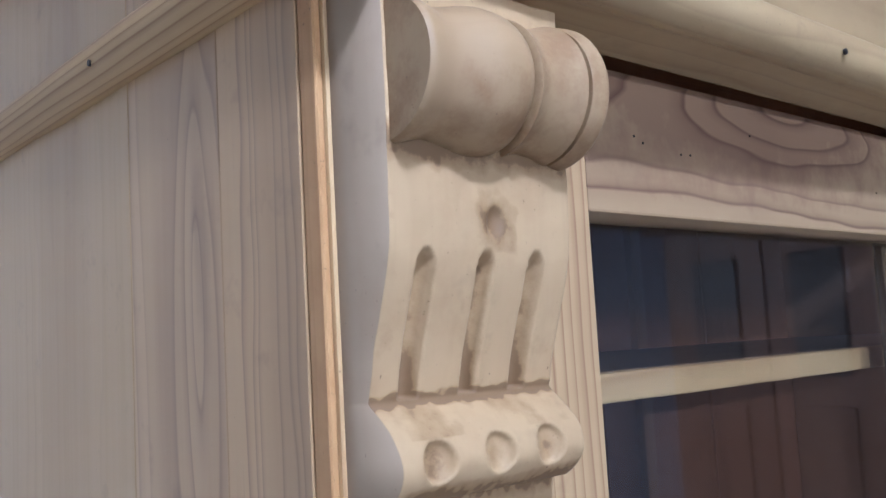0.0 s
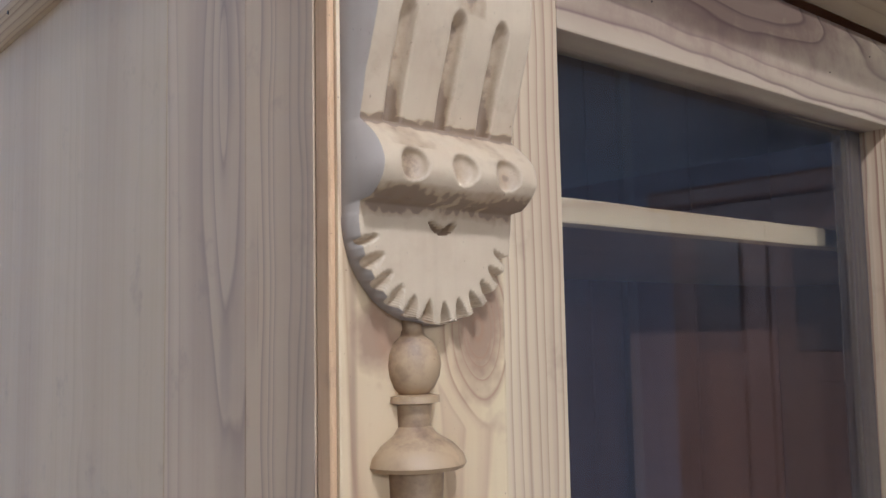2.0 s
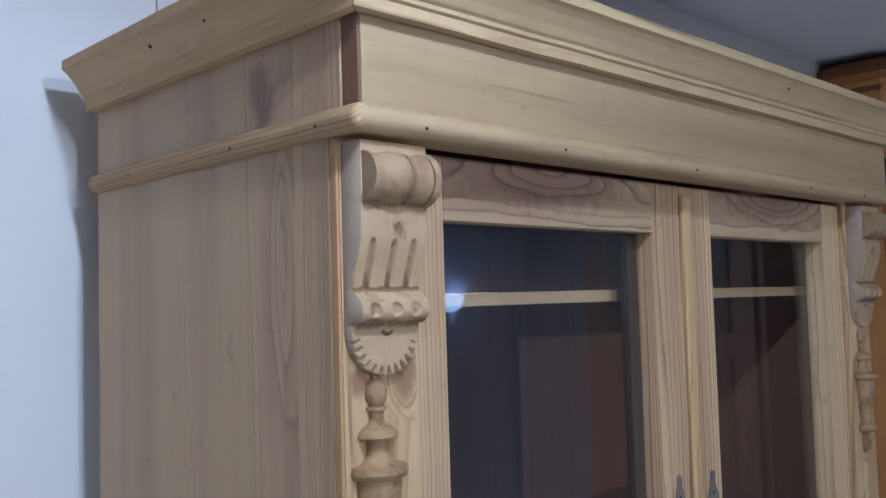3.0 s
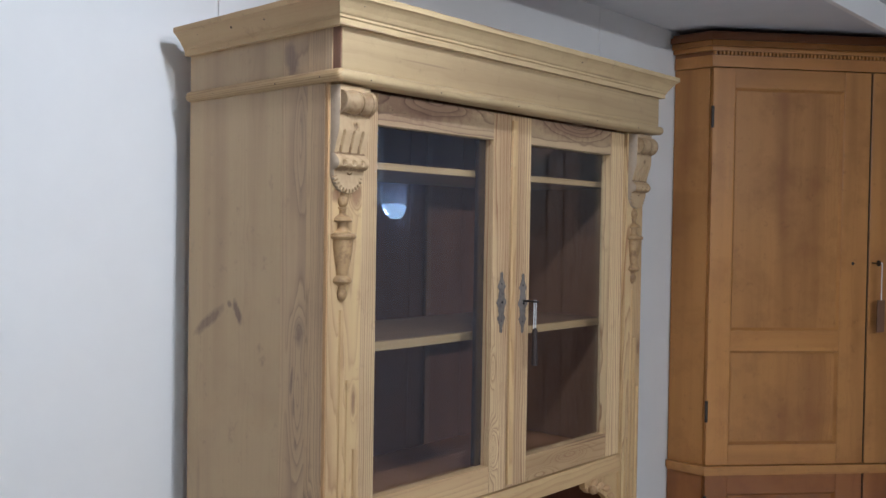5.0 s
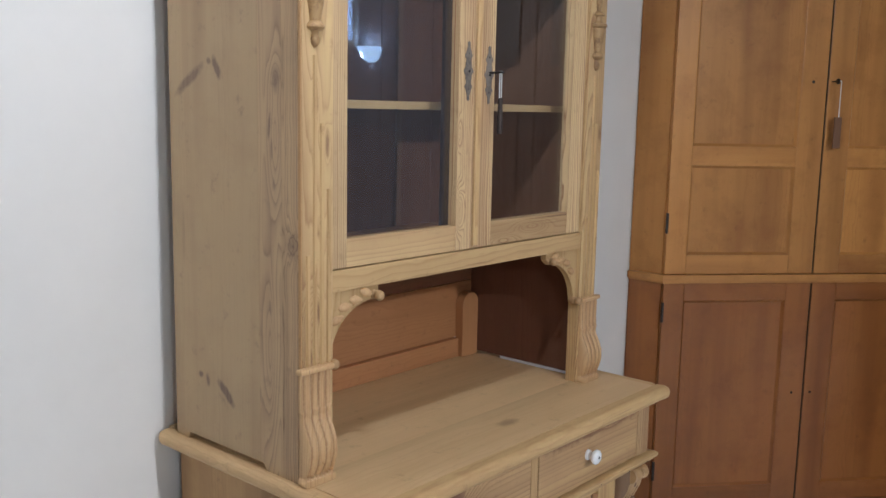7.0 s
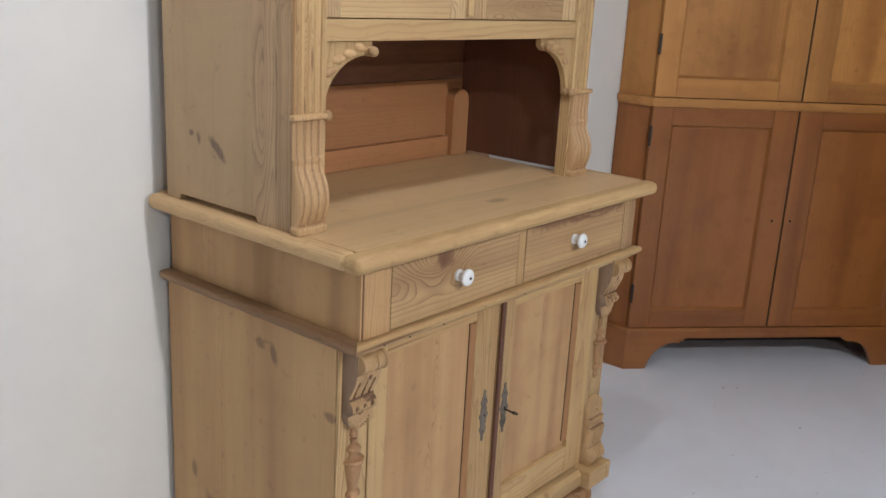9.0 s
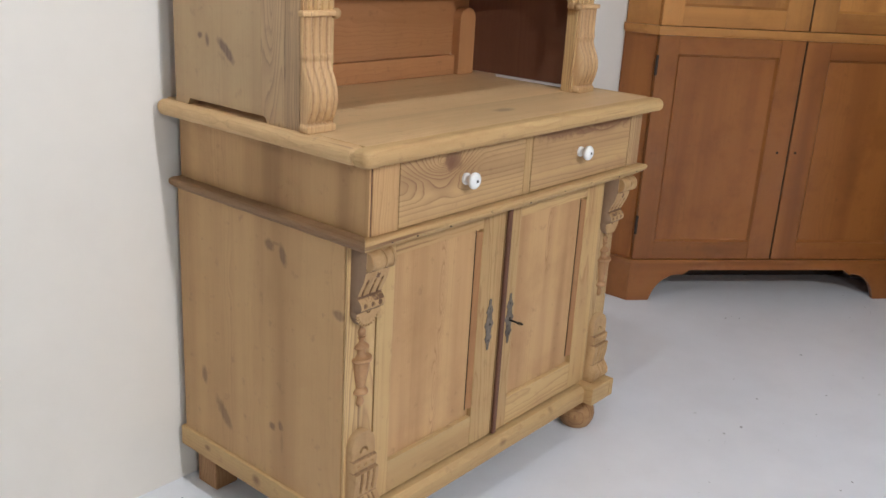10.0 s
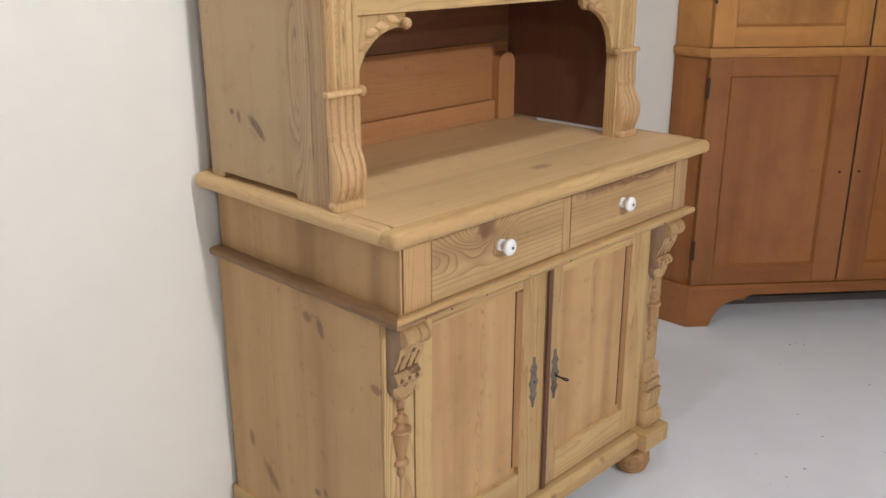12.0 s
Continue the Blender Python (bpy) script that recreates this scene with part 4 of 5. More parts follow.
for y, z in ((0.182, 2.094), (0.31, 2.091), (0.40, 2.090), (0.50, 2.092)):
    part("nail", lathe([(-0.0010, 0.0019), (0.004, 0.0019)], (XL - 0.0006 - 0.0225, y, z - 0.005), 0, 8), dark_iron, hutch)
for x, z in ((0.045, 2.093), (0.30, 2.094), (0.62, 2.092), (0.90, 2.094)):
    part("nail", lathe([(-0.0010, 0.0017), (0.004, 0.0017)], (x, FZ - 0.0235, z - 0.005), 1, 8), dark_iron, hutch)
# cornice section: (outward, height)
CORN = [(0.0, 2.0575), (0.01, 2.0575), (0.01, 2.0668), (0.0125, 2.0684), (0.0125, 2.0717), (0.015, 2.0739), (0.019, 2.0805), (0.0255, 2.0887), (0.03, 2.0931), (0.0335, 2.0952), (0.0335, 2.104), (0.0, 2.104)]


def cornice_front():
    bm = bmesh.new()
    left, right = [], []
    for o, z in CORN:
        left.append(bm.verts.new((XL - o, FZ - o, z)))
        right.append(bm.verts.new((XR + 0.0165 + o, FZ - o, z)))
    n = len(CORN)
    for i in range(n):
        bm.faces.new((left[i], right[i], right[(i + 1) % n], left[(i + 1) % n]))
    bm.faces.new(left)
    bm.faces.new(right[::-1])
    bmesh.ops.recalc_face_normals(bm, faces=bm.faces[:])
    return bm


def cornice_side(x, s):
    bm = bmesh.new()
    near, far = [], []
    for o, z in CORN:
        near.append(bm.verts.new((x + s * o, FZ - o + 0.0006, z)))
        far.append(bm.verts.new((x + s * o, YB + 0.003, z)))
    n = len(CORN)
    for i in range(n):
        bm.faces.new((near[i], far[i], far[(i + 1) % n], near[(i + 1) % n]))
    bm.faces.new(near)
    bm.faces.new(far[::-1])
    bmesh.ops.recalc_face_normals(bm, faces=bm.faces[:])
    return bm


part("cornice", worn(cornice_front(), 0.0006), pine_pale, hutch, "moulded cornice")
part("cornice", worn(cornice_side(XL - 0.0006, -1), 0.0005), pine_y, hutch)
part("cornice", cornice_side(XR + 0.0171, 1), pine_y, hutch)
part("top_board", box(XL + 0.002, XR - 0.002, YF + 0.03, YB - 0.002, 2.085, 2.096, 0.001), pine_inside_x, hutch)

# glazed doors
YD, DT = 0.186, 0.024
Z0, Z1 = 1.2675, 1.974
OZ0, OZ1 = 1.318, 1.9235


def glazed_door(x0, x1, ox0, ox1, label):
    d = part("door", prism([(x0, Z0), (ox0, Z0), (ox0, Z1), (x0, Z1)], 1, YD, YD + DT, 0.001), pine_fine, hutch, label)
    part("stile", box(ox1, x1, YD, YD + DT, Z0, Z1, 0.001), pine_fine, d)
    part("rail", box(ox0 + 0.0003, ox1 - 0.0003, YD + 0.0006, YD + DT, OZ1, Z1, 0.001), pine_red, d, "red-veined top rail")
    part("rail", box(ox0 + 0.0003, ox1 - 0.0003, YD + 0.0006, YD + DT, Z0, OZ0, 0.001), pine_rail, d)
    g = part("pane", box(ox0 - 0.004, ox1 + 0.004, YD + 0.0165, YD + 0.0195, OZ0 - 0.004, OZ1 + 0.004, 0), glass, d, "old clear glass with dust and scratches")
    g.visible_shadow = False
    return d


left_door = glazed_door(0.0925, 0.4725, 0.1305, 0.4245, "pine door with one glass pane, closed")
# Added strip that darkens the shelf ends beside the meeting stile.
part("stop_batten", box(0.4065, 0.4700, YD + 0.0205, YD + 0.030, OZ0 - 0.012, OZ1 + 0.012, 0.001), brown_dark, left_door, "dark brown strip added behind the meeting stile")
right_door = glazed_door(0.4745, 0.8745, 0.538, 0.822, "pine door with one glass pane, closed")
part("astragal", box(0.474, 0.490, YD - 0.006, YD, Z0 + 0.006, Z1 - 0.01, 0.003), pine_z, right_door, "narrow rounded cover strip")
lock_plate(left_door, 0.452, 1.622, YD - 0.0004)
lock_plate(right_door, 0.517, 1.617, YD - 0.0004)
iron_key(0.519, YD - 0.001, 1.622, "iron key with a white cord and a dark brown tassel", True)

for x, z in ((0.158, 1.9515), (0.163, 1.9495), (0.186, 1.9475), (0.192, 1.9478), (0.236, 1.960), (0.35, 1.944), (0.40, 1.962), (0.21, 1.296), (0.33, 1.288)):
    part("pinhole", lathe([(-0.0002, 0.0005), (0.0012, 0.0005)], (x, YD + 0.0006, z), 1, 8), hole_dark, left_door)
# rails, shelves and boards
part("bottom_rail", box(0.0910, 0.8765, YF + 0.004, YF + 0.034, 1.2275, 1.2655, 0.0015), pine_x, hutch)
part("compartment_floor", box(XL + 0.022, XR - 0.022, YF + 0.034, YB - 0.012, 1.248, 1.266, 0.001), pine_inside_x, hutch)
# Shade beneath is put into the shelf bodies' colour; only front edges stay pale.
for y0, z0, z1 in ((0.230, 1.8555, 1.8673), (0.255, 1.545, 1.5605)):
    shelf = part("shelf", box(XL + 0.0305, XR - 0.0305, y0 + 0.0122, YB - 0.021, z0, z1, 0.0006), pine_shelf_shaded, hutch, "pine shelf, body darkened for shade, with a pale front edge")
    part("shelf_edge", worn(box(XL + 0.0305, XR - 0.0305, y0, y0 + 0.012, z0, z1, 0.0012), 0.0006), pine_x, shelf)
for k in range(5):
    w = (XR - XL - 0.044) / 5
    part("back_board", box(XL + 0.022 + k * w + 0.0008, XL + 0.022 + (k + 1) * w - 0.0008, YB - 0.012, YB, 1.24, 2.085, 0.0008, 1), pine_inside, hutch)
part("back_batten", box(0.618, 0.634, YB - 0.020, YB - 0.0122, 1.268, 2.08, 0.001), pine_lining, hutch, "narrow pale upright batten")
# The upper board is darker: the rail's shade is put into its colour.
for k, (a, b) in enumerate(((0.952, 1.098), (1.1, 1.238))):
    part("niche_back_board", box(XL + 0.022, XR - 0.022, YB - 0.014, YB - 0.002, a, b, 0.0012), pine_inside_x if k == 0 else pine_niche_shade_x, hutch, "reddish brown pine board" if k == 0 else "")
part("niche_rail", box(XL + 0.022, 0.852, YB - 0.028, YB - 0.002, ZT + 0.001, 0.951, 0.0015), pine_inside_x, hutch)
arc = [(0.854 + 0.031 + 0.031 * math.cos(math.pi * k / 18), 1.042 + 0.031 * math.sin(math.pi * k / 18)) for k in range(19)]
part("niche_cleat", prism([(0.916, ZT + 0.001)] + arc + [(0.854, ZT + 0.001)], 1, YB - 0.040, YB - 0.0145, 0.001), pine_cleat, hutch, "upright batten with a rounded top")
# Added white strip stands in for the light seen through the side's slot.
part("slot_light_strip", box(XR - 0.0305, XR - 0.0245, 0.222, 0.438, ZT + 0.0022, ZT + 0.0088, 0.0008), enamel, hutch, "slim white strip painted for light in the slot at the side's foot")
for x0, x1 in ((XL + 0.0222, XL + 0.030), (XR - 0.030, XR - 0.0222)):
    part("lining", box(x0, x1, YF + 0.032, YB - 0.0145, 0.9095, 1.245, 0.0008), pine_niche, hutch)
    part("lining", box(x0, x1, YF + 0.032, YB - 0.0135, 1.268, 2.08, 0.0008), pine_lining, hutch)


def bracket(x_in, x_out, s):
    """Arched spandrel between post and rail; s is 1 for the side whose post stands at lower x."""
    w, n = 0.128, 22
    pts = [(x_out, 1.227), (x_in + s * w, 1.227), (x_in + s * w, 1.212)]
    for k in range(n + 1):
        a = math.pi / 2 * k / n
        pts.append((x_in + s * (w - 0.012 - (w - 0.022) * math.sin(a)), 1.098 + (1.202 - 1.098) * math.cos(a)))
    pts += [(x_out, 1.098)]
    b = part("bracket", prism(pts if s > 0 else pts[::-1], 1, YF + 0.010, YF + 0.026, 0.001), pine_z, hutch, "carved arched bracket")
    for cx, cz in ((x_in + s * 0.117, 1.2095), (x_in + s * 0.0075, 1.1025)):
        part("boss", lathe(smooth_profile([(-0.024, 0.002), (-0.022, 0.007), (-0.015, 0.0096), (-0.007, 0.0072), (-0.004, 0.0088), (0.006, 0.009)]), (cx, YF + 0.012, cz), 1, 24), pine_carved_dark, b, "turned boss", True)
    # carved leaves lie along the arch, each with a raised back
    for k in range(6):
        a = 0.16 + 0.225 * k
        r = 0.124 - 0.004 * (k % 2)
        leaf = bmesh.new()
        bmesh.ops.create_uvsphere(leaf, u_segments=14, v_segments=8, radius=1.0)
        for v in leaf.verts:
            v.co.z *= 1 - 0.55 * max(0.0, v.co.x)
        turn = Matrix.Rotation(s * (0.5 - a), 4, "Y")
        centre = Vector((x_in + s * (0.116 - r * math.sin(a)), YF + 0.0098, 1.098 + r * 0.97 * math.cos(a)))
        leaf.transform(Matrix.Translation(centre) @ turn @ Matrix.Diagonal((s * 0.0165, 0.0052, 0.0085, 1)))
        bmesh.ops.recalc_face_normals(leaf, faces=leaf.faces[:])
        if abs(centre.x - x_out) > 0.012:
            part("leaf", leaf, pine_foot_carved, b, "", True)
        else:
            leaf.free()


bracket(0.0835, 0.0912, 1)
bracket(0.8765, 0.8765, -1)

FOOT = [(0.902, 0.0211), (0.913, 0.0211), (0.915, 0.0170), (0.918, 0.0163), (0.925, 0.0192), (0.940, 0.0256), (0.958, 0.0285), (0.975, 0.0272), (0.990, 0.0224), (1.003, 0.0157), (1.014, 0.0106), (1.022, 0.0086), (1.028, 0.0099), (1.033, 0.0099), (1.036, 0.0080), (1.060, 0.0070), (1.099, 0.0070)]


def foot_scroll(xc):
    def half(z):
        return 0.0330 if z > 1.03 else 0.0310 + 0.0025 * bowl(z - 0.908, 0.008)

    def depth(u, z):
        d = lerp(FOOT, z)
        if z > 0.917:
            g = 0.5 + 0.5 * math.cos(2 * math.pi * u / 0.0165)
            d -= 0.0042 * (1 - g) ** 2 * (0.75 if z < 1.03 else 0.8)
        d -= 0.0030 * max(0.0, math.cos(2 * math.pi * u / 0.0085)) * bowl(z - 0.917, 0.006)
        d += 0.0006 * noise.noise((u * 80, z * 60, 1.0))
        return d

    # The flute hollows carry old stain and painted shade.
    s = part("foot_scroll", relief(xc, ZT + 0.001, 1.0985, YF, half, depth, 84, 180, lambda u, z: 0.65 * max(0.0, -math.cos(2 * math.pi * u / 0.0165)) if z > 0.921 else 0.55 * bowl(z - 0.917, 0.005)), pine_foot_carved, hutch, "carved scroll with upright flutes", True)
    s.data.materials.append(pine_foot_carved)
    part("collar", box(xc - 0.0385, xc + 0.0385, YF - 0.014, YF + 0.001, 1.0985, 1.1085, 0.004, 3), pine_foot_carved, s)


foot_scroll(0.0455)
foot_scroll(0.9135)

# ---- lower half: the pine base ----
base = thing("base_cabinet", (0.51, 0.32, 0.0), "stripped pine base cabinet with two drawers and two panelled doors", "cabinet")
BX0, BX1, BY = 0.036, 0.982, 0.076
TB = 0.603


def rounded_strip(x0, x1, y0, y1, keep):
    """A strip of worktop edge, rounded on all sides but the one that keep() names."""
    bm = bmesh.new()
    bmesh.ops.create_cube(bm, size=1.0, matrix=Matrix.Translation(((x0 + x1) / 2, (y0 + y1) / 2, 0.884)) @ Matrix.Diagonal((x1 - x0, y1 - y0, 0.0318, 1)))
    edges = [e for e in bm.edges if not all(keep(v.co) for v in e.verts)]
    bmesh.ops.bevel(bm, geom=edges, offset=0.0148, segments=5, profile=0.5, affect="EDGES")
    return bm


pine_x_end = wood("pine_worktop_end", 1, (0.62, 0.415, 0.20), (0.42, 0.245, 0.105), P_DARK, 0.008, 0, 0.3, 0.06, 0.02, 0.6, figure=0.5, cracks=0.08, specks=0.5)
worktop = part("worktop", box(0.0300, 0.990, 0.0306, 0.1950, 0.868, 0.9, 0), pine_top, base, "broad pine worktop with a rounded edge")
part("plank", box(0.0300, 0.990, 0.1950, 0.385, 0.868, 0.9, 0), pine_top, worktop)
part("plank", box(0.0300, 0.990, 0.3850, TB, 0.868, 0.9, 0), pine_top, worktop)
part("front_strip", worn(rounded_strip(-0.002, 1.022, -0.004, 0.030, lambda v: v.y > 0.029), 0.0009), pine_x, worktop, "rounded front edge")
part("end_strip", worn(rounded_strip(-0.002, 0.0278, 0.0306, TB, lambda v: v.x > 0.027), 0.0009), pine_x_end, worktop, "rounded edge strip with a fine dark joint")
part("end_strip", rounded_strip(0.9912, 1.022, 0.0306, TB, lambda v: v.x < 0.992), pine_y, worktop)

# drawer storey
DX0, DX1, DY = 0.044, 0.986, 0.033
DZ0, DZ1 = 0.7365, 0.8664
part("drawer_case_side", box(DX0, DX0 + 0.0045, DY + 0.001, 0.586, DZ0, DZ1, 0.001), pine_case, base)
part("drawer_case_side", box(DX1 - 0.02, DX1, DY + 0.002, 0.586, DZ0, DZ1, 0.001), pine_case, base)
part("case_liner", box(DX0 + 0.0047, DX0 + 0.02, DY + 0.032, 0.585, DZ0, DZ1, 0.001), pine_inside, base)
part("joint", box(DX0 + 0.0047, DX0 + 0.0076, DY + 0.0015, DY + 0.02, DZ0 + 0.001, DZ1 - 0.001, 0), pine_niche, base, "dark brown strip in the corner joint")
part("corner_block", box(DX0 + 0.0078, 0.1180, DY, DY + 0.03, DZ0, DZ1, 0.0012), pine_block, base, "reddish pine corner block")
part("corner_block", box(0.930, DX1 - 0.003, DY, DY + 0.03, DZ0, DZ1, 0.0012), pine_fine, base)
part("divider", box(0.5005, 0.5245, DY + 0.0015, DY + 0.03, DZ0, DZ1, 0.001), pine_z, base)
part("drawer_hollow", box(0.064, 0.966, DY + 0.024, 0.58, DZ0 + 0.002, DZ1 - 0.002, 0), hole_dark, base)


for x0, x1 in ((0.1182, 0.1203), (0.4987, 0.5003), (0.5247, 0.5263), (0.9282, 0.9298)):
    part("joint", box(x0, x1, DY + 0.003, DY + 0.022, DZ0 + 0.001, DZ1 - 0.001, 0), hole_dark, base, "dark open joint")
for x in (0.085, 0.152, 0.246, 0.371, 0.505, 0.633, 0.742, 0.868, 0.951):
    part("nail", lathe([(-0.0006, 0.0016), (0.003, 0.0016)], (x, DY - 0.0195, 0.7262 + 0.003 * math.sin(x * 70)), 1, 8), dark_iron, base)


def drawer(x0, x1, kx, label):
    d = part("drawer", box(x0, x1, DY + 0.0008, DY + 0.022, DZ0 + 0.0015, DZ1 - 0.002, 0.0012), pine_drawer, base, label)
    prof = smooth_profile([(0.0, 0.0085), (-0.006, 0.0082), (-0.011, 0.0088), (-0.015, 0.0135), (-0.020, 0.0165), (-0.025, 0.0155), (-0.0285, 0.010), (-0.0290, 0.0048)])
    k = part("knob", lathe(prof, (kx, DY, 0.8025), 1, 36), porcelain, d, "white porcelain knob", True)
    part("flange", lathe([(0.0006, 0.0118), (-0.003, 0.0118), (-0.005, 0.009)], (kx, DY, 0.8025), 1, 28), porcelain, k, "", True)
    part("screw", lathe([(-0.0300, 0.0024), (-0.0285, 0.0038)], (kx, DY, 0.8025), 1, 14), dark_iron, k, "dark screw head")


drawer(0.1205, 0.4985, 0.3055, "pine drawer front with bold swirling grain")
drawer(0.5265, 0.928, 0.7115, "pine drawer front with dark heartwood streaks")

# moulding under the drawers, (outward, height)
MOULD = [(-0.012, 0.7135), (0.006, 0.7135), (0.009, 0.717), (0.016, 0.7205), (0.0195, 0.7255), (0.0195, 0.731), (0.017, 0.7345), (0.010, 0.7362), (-0.012, 0.7362)]


def run_section(section, axis, a, b, base_pos, sign, mitre_a=0, mitre_b=0):
    """A moulding along x (axis 0, facing -y) or along y (axis 1, facing sign * x)."""
    bm = bmesh.new()
    first, last = [], []
    for o, z in section:
        if axis == 0:
            first.append(bm.verts.new((a - mitre_a * o, base_pos - o, z)))
            last.append(bm.verts.new((b + mitre_b * o, base_pos - o, z)))
        else:
            first.append(bm.verts.new((base_pos + sign * o, a - mitre_a * o, z)))
            last.append(bm.verts.new((base_pos + sign * o, b, z)))
    n = len(section)
    for i in range(n):
        bm.faces.new((first[i], last[i], last[(i + 1) % n], first[(i + 1) % n]))
    bm.faces.new(first)
    bm.faces.new(last[::-1])
    bmesh.ops.recalc_face_normals(bm, faces=bm.faces[:])
    return bm


part("moulding", worn(run_section(MOULD, 0, BX0, BX1 + 0.002, DY, 1, 1, 1), 0.0008), pine_x, base)
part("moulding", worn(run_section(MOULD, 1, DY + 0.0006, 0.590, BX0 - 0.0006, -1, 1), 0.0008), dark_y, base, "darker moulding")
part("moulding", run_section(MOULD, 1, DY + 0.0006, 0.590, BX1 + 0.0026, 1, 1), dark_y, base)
part("cross_rail", box(BX0 + 0.013, BX1 - 0.011, DY + 0.013, BY + 0.05, 0.7137, 0.7363, 0.0), pine_x, base)

# lower carcass
part("side_panel", box(BX0, BX0 + 0.022, BY + 0.0062, 0.589, 0.14, 0.7137, 0.001), pine_side_base, base, "knotty upright pine boards")
part("side_panel", box(BX1 - 0.022, BX1, BY + 0.0062, 0.589, 0.14, 0.7137, 0.001), pine_side_base, base)
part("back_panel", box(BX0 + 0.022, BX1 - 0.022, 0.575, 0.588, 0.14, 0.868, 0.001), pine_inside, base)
part("bottom_board", box(BX0 + 0.022, BX1 - 0.022, BY + 0.03, 0.575, 0.120, 0.138, 0.001), pine_inside_x, base)
for a, b in ((BX0 + 0.0008, 0.113), (0.905, BX1 - 0.0008)):
    part("post", box(max(a, BX0 + 0.0008), b, BY, BY + 0.0036, 0.148, 0.7136, 0.0009), pine_post, base)
    part("inner_block", box(max(a, BX0 + 0.0225), min(b, BX1 - 0.0225), BY + 0.0037, BY + 0.03, 0.148, 0.7136, 0.0006, 1), pine_z, base)
DZ = -1.2605
for xc in (0.0765, 0.9435):
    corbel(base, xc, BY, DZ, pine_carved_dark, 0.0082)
    spindle(base, xc, BY, DZ, pine_spindle)

# panelled doors
YP = 0.0735


def panel_door(x0, x1, px0, px1, label):
    z0, z1, pz0, pz1 = 0.1525, 0.709, 0.226, 0.668
    d = part("door", box(x0, px0, YP, YP + 0.022, z0, z1, 0.0012), pine_z, base, label)
    part("stile", box(px1, x1, YP, YP + 0.022, z0, z1, 0.0012), pine_z, d)
    part("rail", box(px0 + 0.0003, px1 - 0.0003, YP + 0.0005, YP + 0.022, pz1, z1, 0.0012), pine_x, d)
    part("rail", box(px0 + 0.0003, px1 - 0.0003, YP + 0.0005, YP + 0.022, z0, pz0, 0.0012), pine_x, d)
    part("panel", box(px0 - 0.006, px1 + 0.006, YP + 0.012, YP + 0.017, pz0 - 0.006, pz1 + 0.006, 0), pine_panel, d, "flat pine panel with a cathedral grain")
    # stopped chamfer on one stile
    strip = prism([(px1, YP + 0.0012), (px1 - 0.0095, YP + 0.0095), (px1 - 0.0095, YP + 0.0118), (px1, YP + 0.0118)], 2, pz0 + 0.020, pz1 - 0.008, 0.0004)
    part("chamfer", strip, pine_strip, d, "brown stopped chamfer")
    part("joint", box(px1 - 0.0112, px1 - 0.0097, YP + 0.0108, YP + 0.0119, pz0 + 0.016, pz1 - 0.004, 0), hole_dark, d, "dark open joint")
    return d


pine_panel = wood("pine_door_panel", 2, (0.56, 0.348, 0.158), (0.31, 0.155, 0.062), P_DARK, 0.0062, 0, 0.4, 0.05, 0.01, 0.4, figure=0.0, fibres=0.22, broad_tone=1.4, stain=0.5, wave=0.2,
                  swirls=((-0.190, -0.234, 0.56, 0.017, 8.0, 0.034), (-0.200, -0.234, 0.33, 0.015, 9.0, 0.030), (0.19, -0.234, 0.60, 0.013, 9.0, 0.026)))
door_l = panel_door(0.115, 0.5035, 0.160, 0.428, "pine door with a sunk panel, closed")
door_r = panel_door(0.5065, 0.903, 0.562, 0.833, "pine door with a sunk panel, closed")
part("astragal", box(0.5062, 0.5192, YP - 0.009, YP - 0.0003, 0.153, 0.7085, 0.004, 3), pine_niche, door_r, "dark reddish cover strip")
lock_plate(door_l, 0.470, 0.438, YP - 0.0004, 0.026, 0.098)
lock_plate(door_r, 0.545, 0.432, YP - 0.0004, 0.026, 0.098)
iron_key(0.548, YP - 0.001, 0.427, "small dark iron key in the base cabinet's door")

# foot blocks with carved pads
PAD = [(0.150, 0.026), (0.156, 0.031), (0.166, 0.036), (0.178, 0.036), (0.188, 0.031), (0.196, 0.024), (0.200, 0.022), (0.208, 0.0235), (0.224, 0.026), (0.240, 0.0275), (0.252, 0.028), (0.2535, 0.020), (0.262, 0.022), (0.276, 0.023), (0.279, 0.016), (0.30, 0.0155), (0.335, 0.0155)]


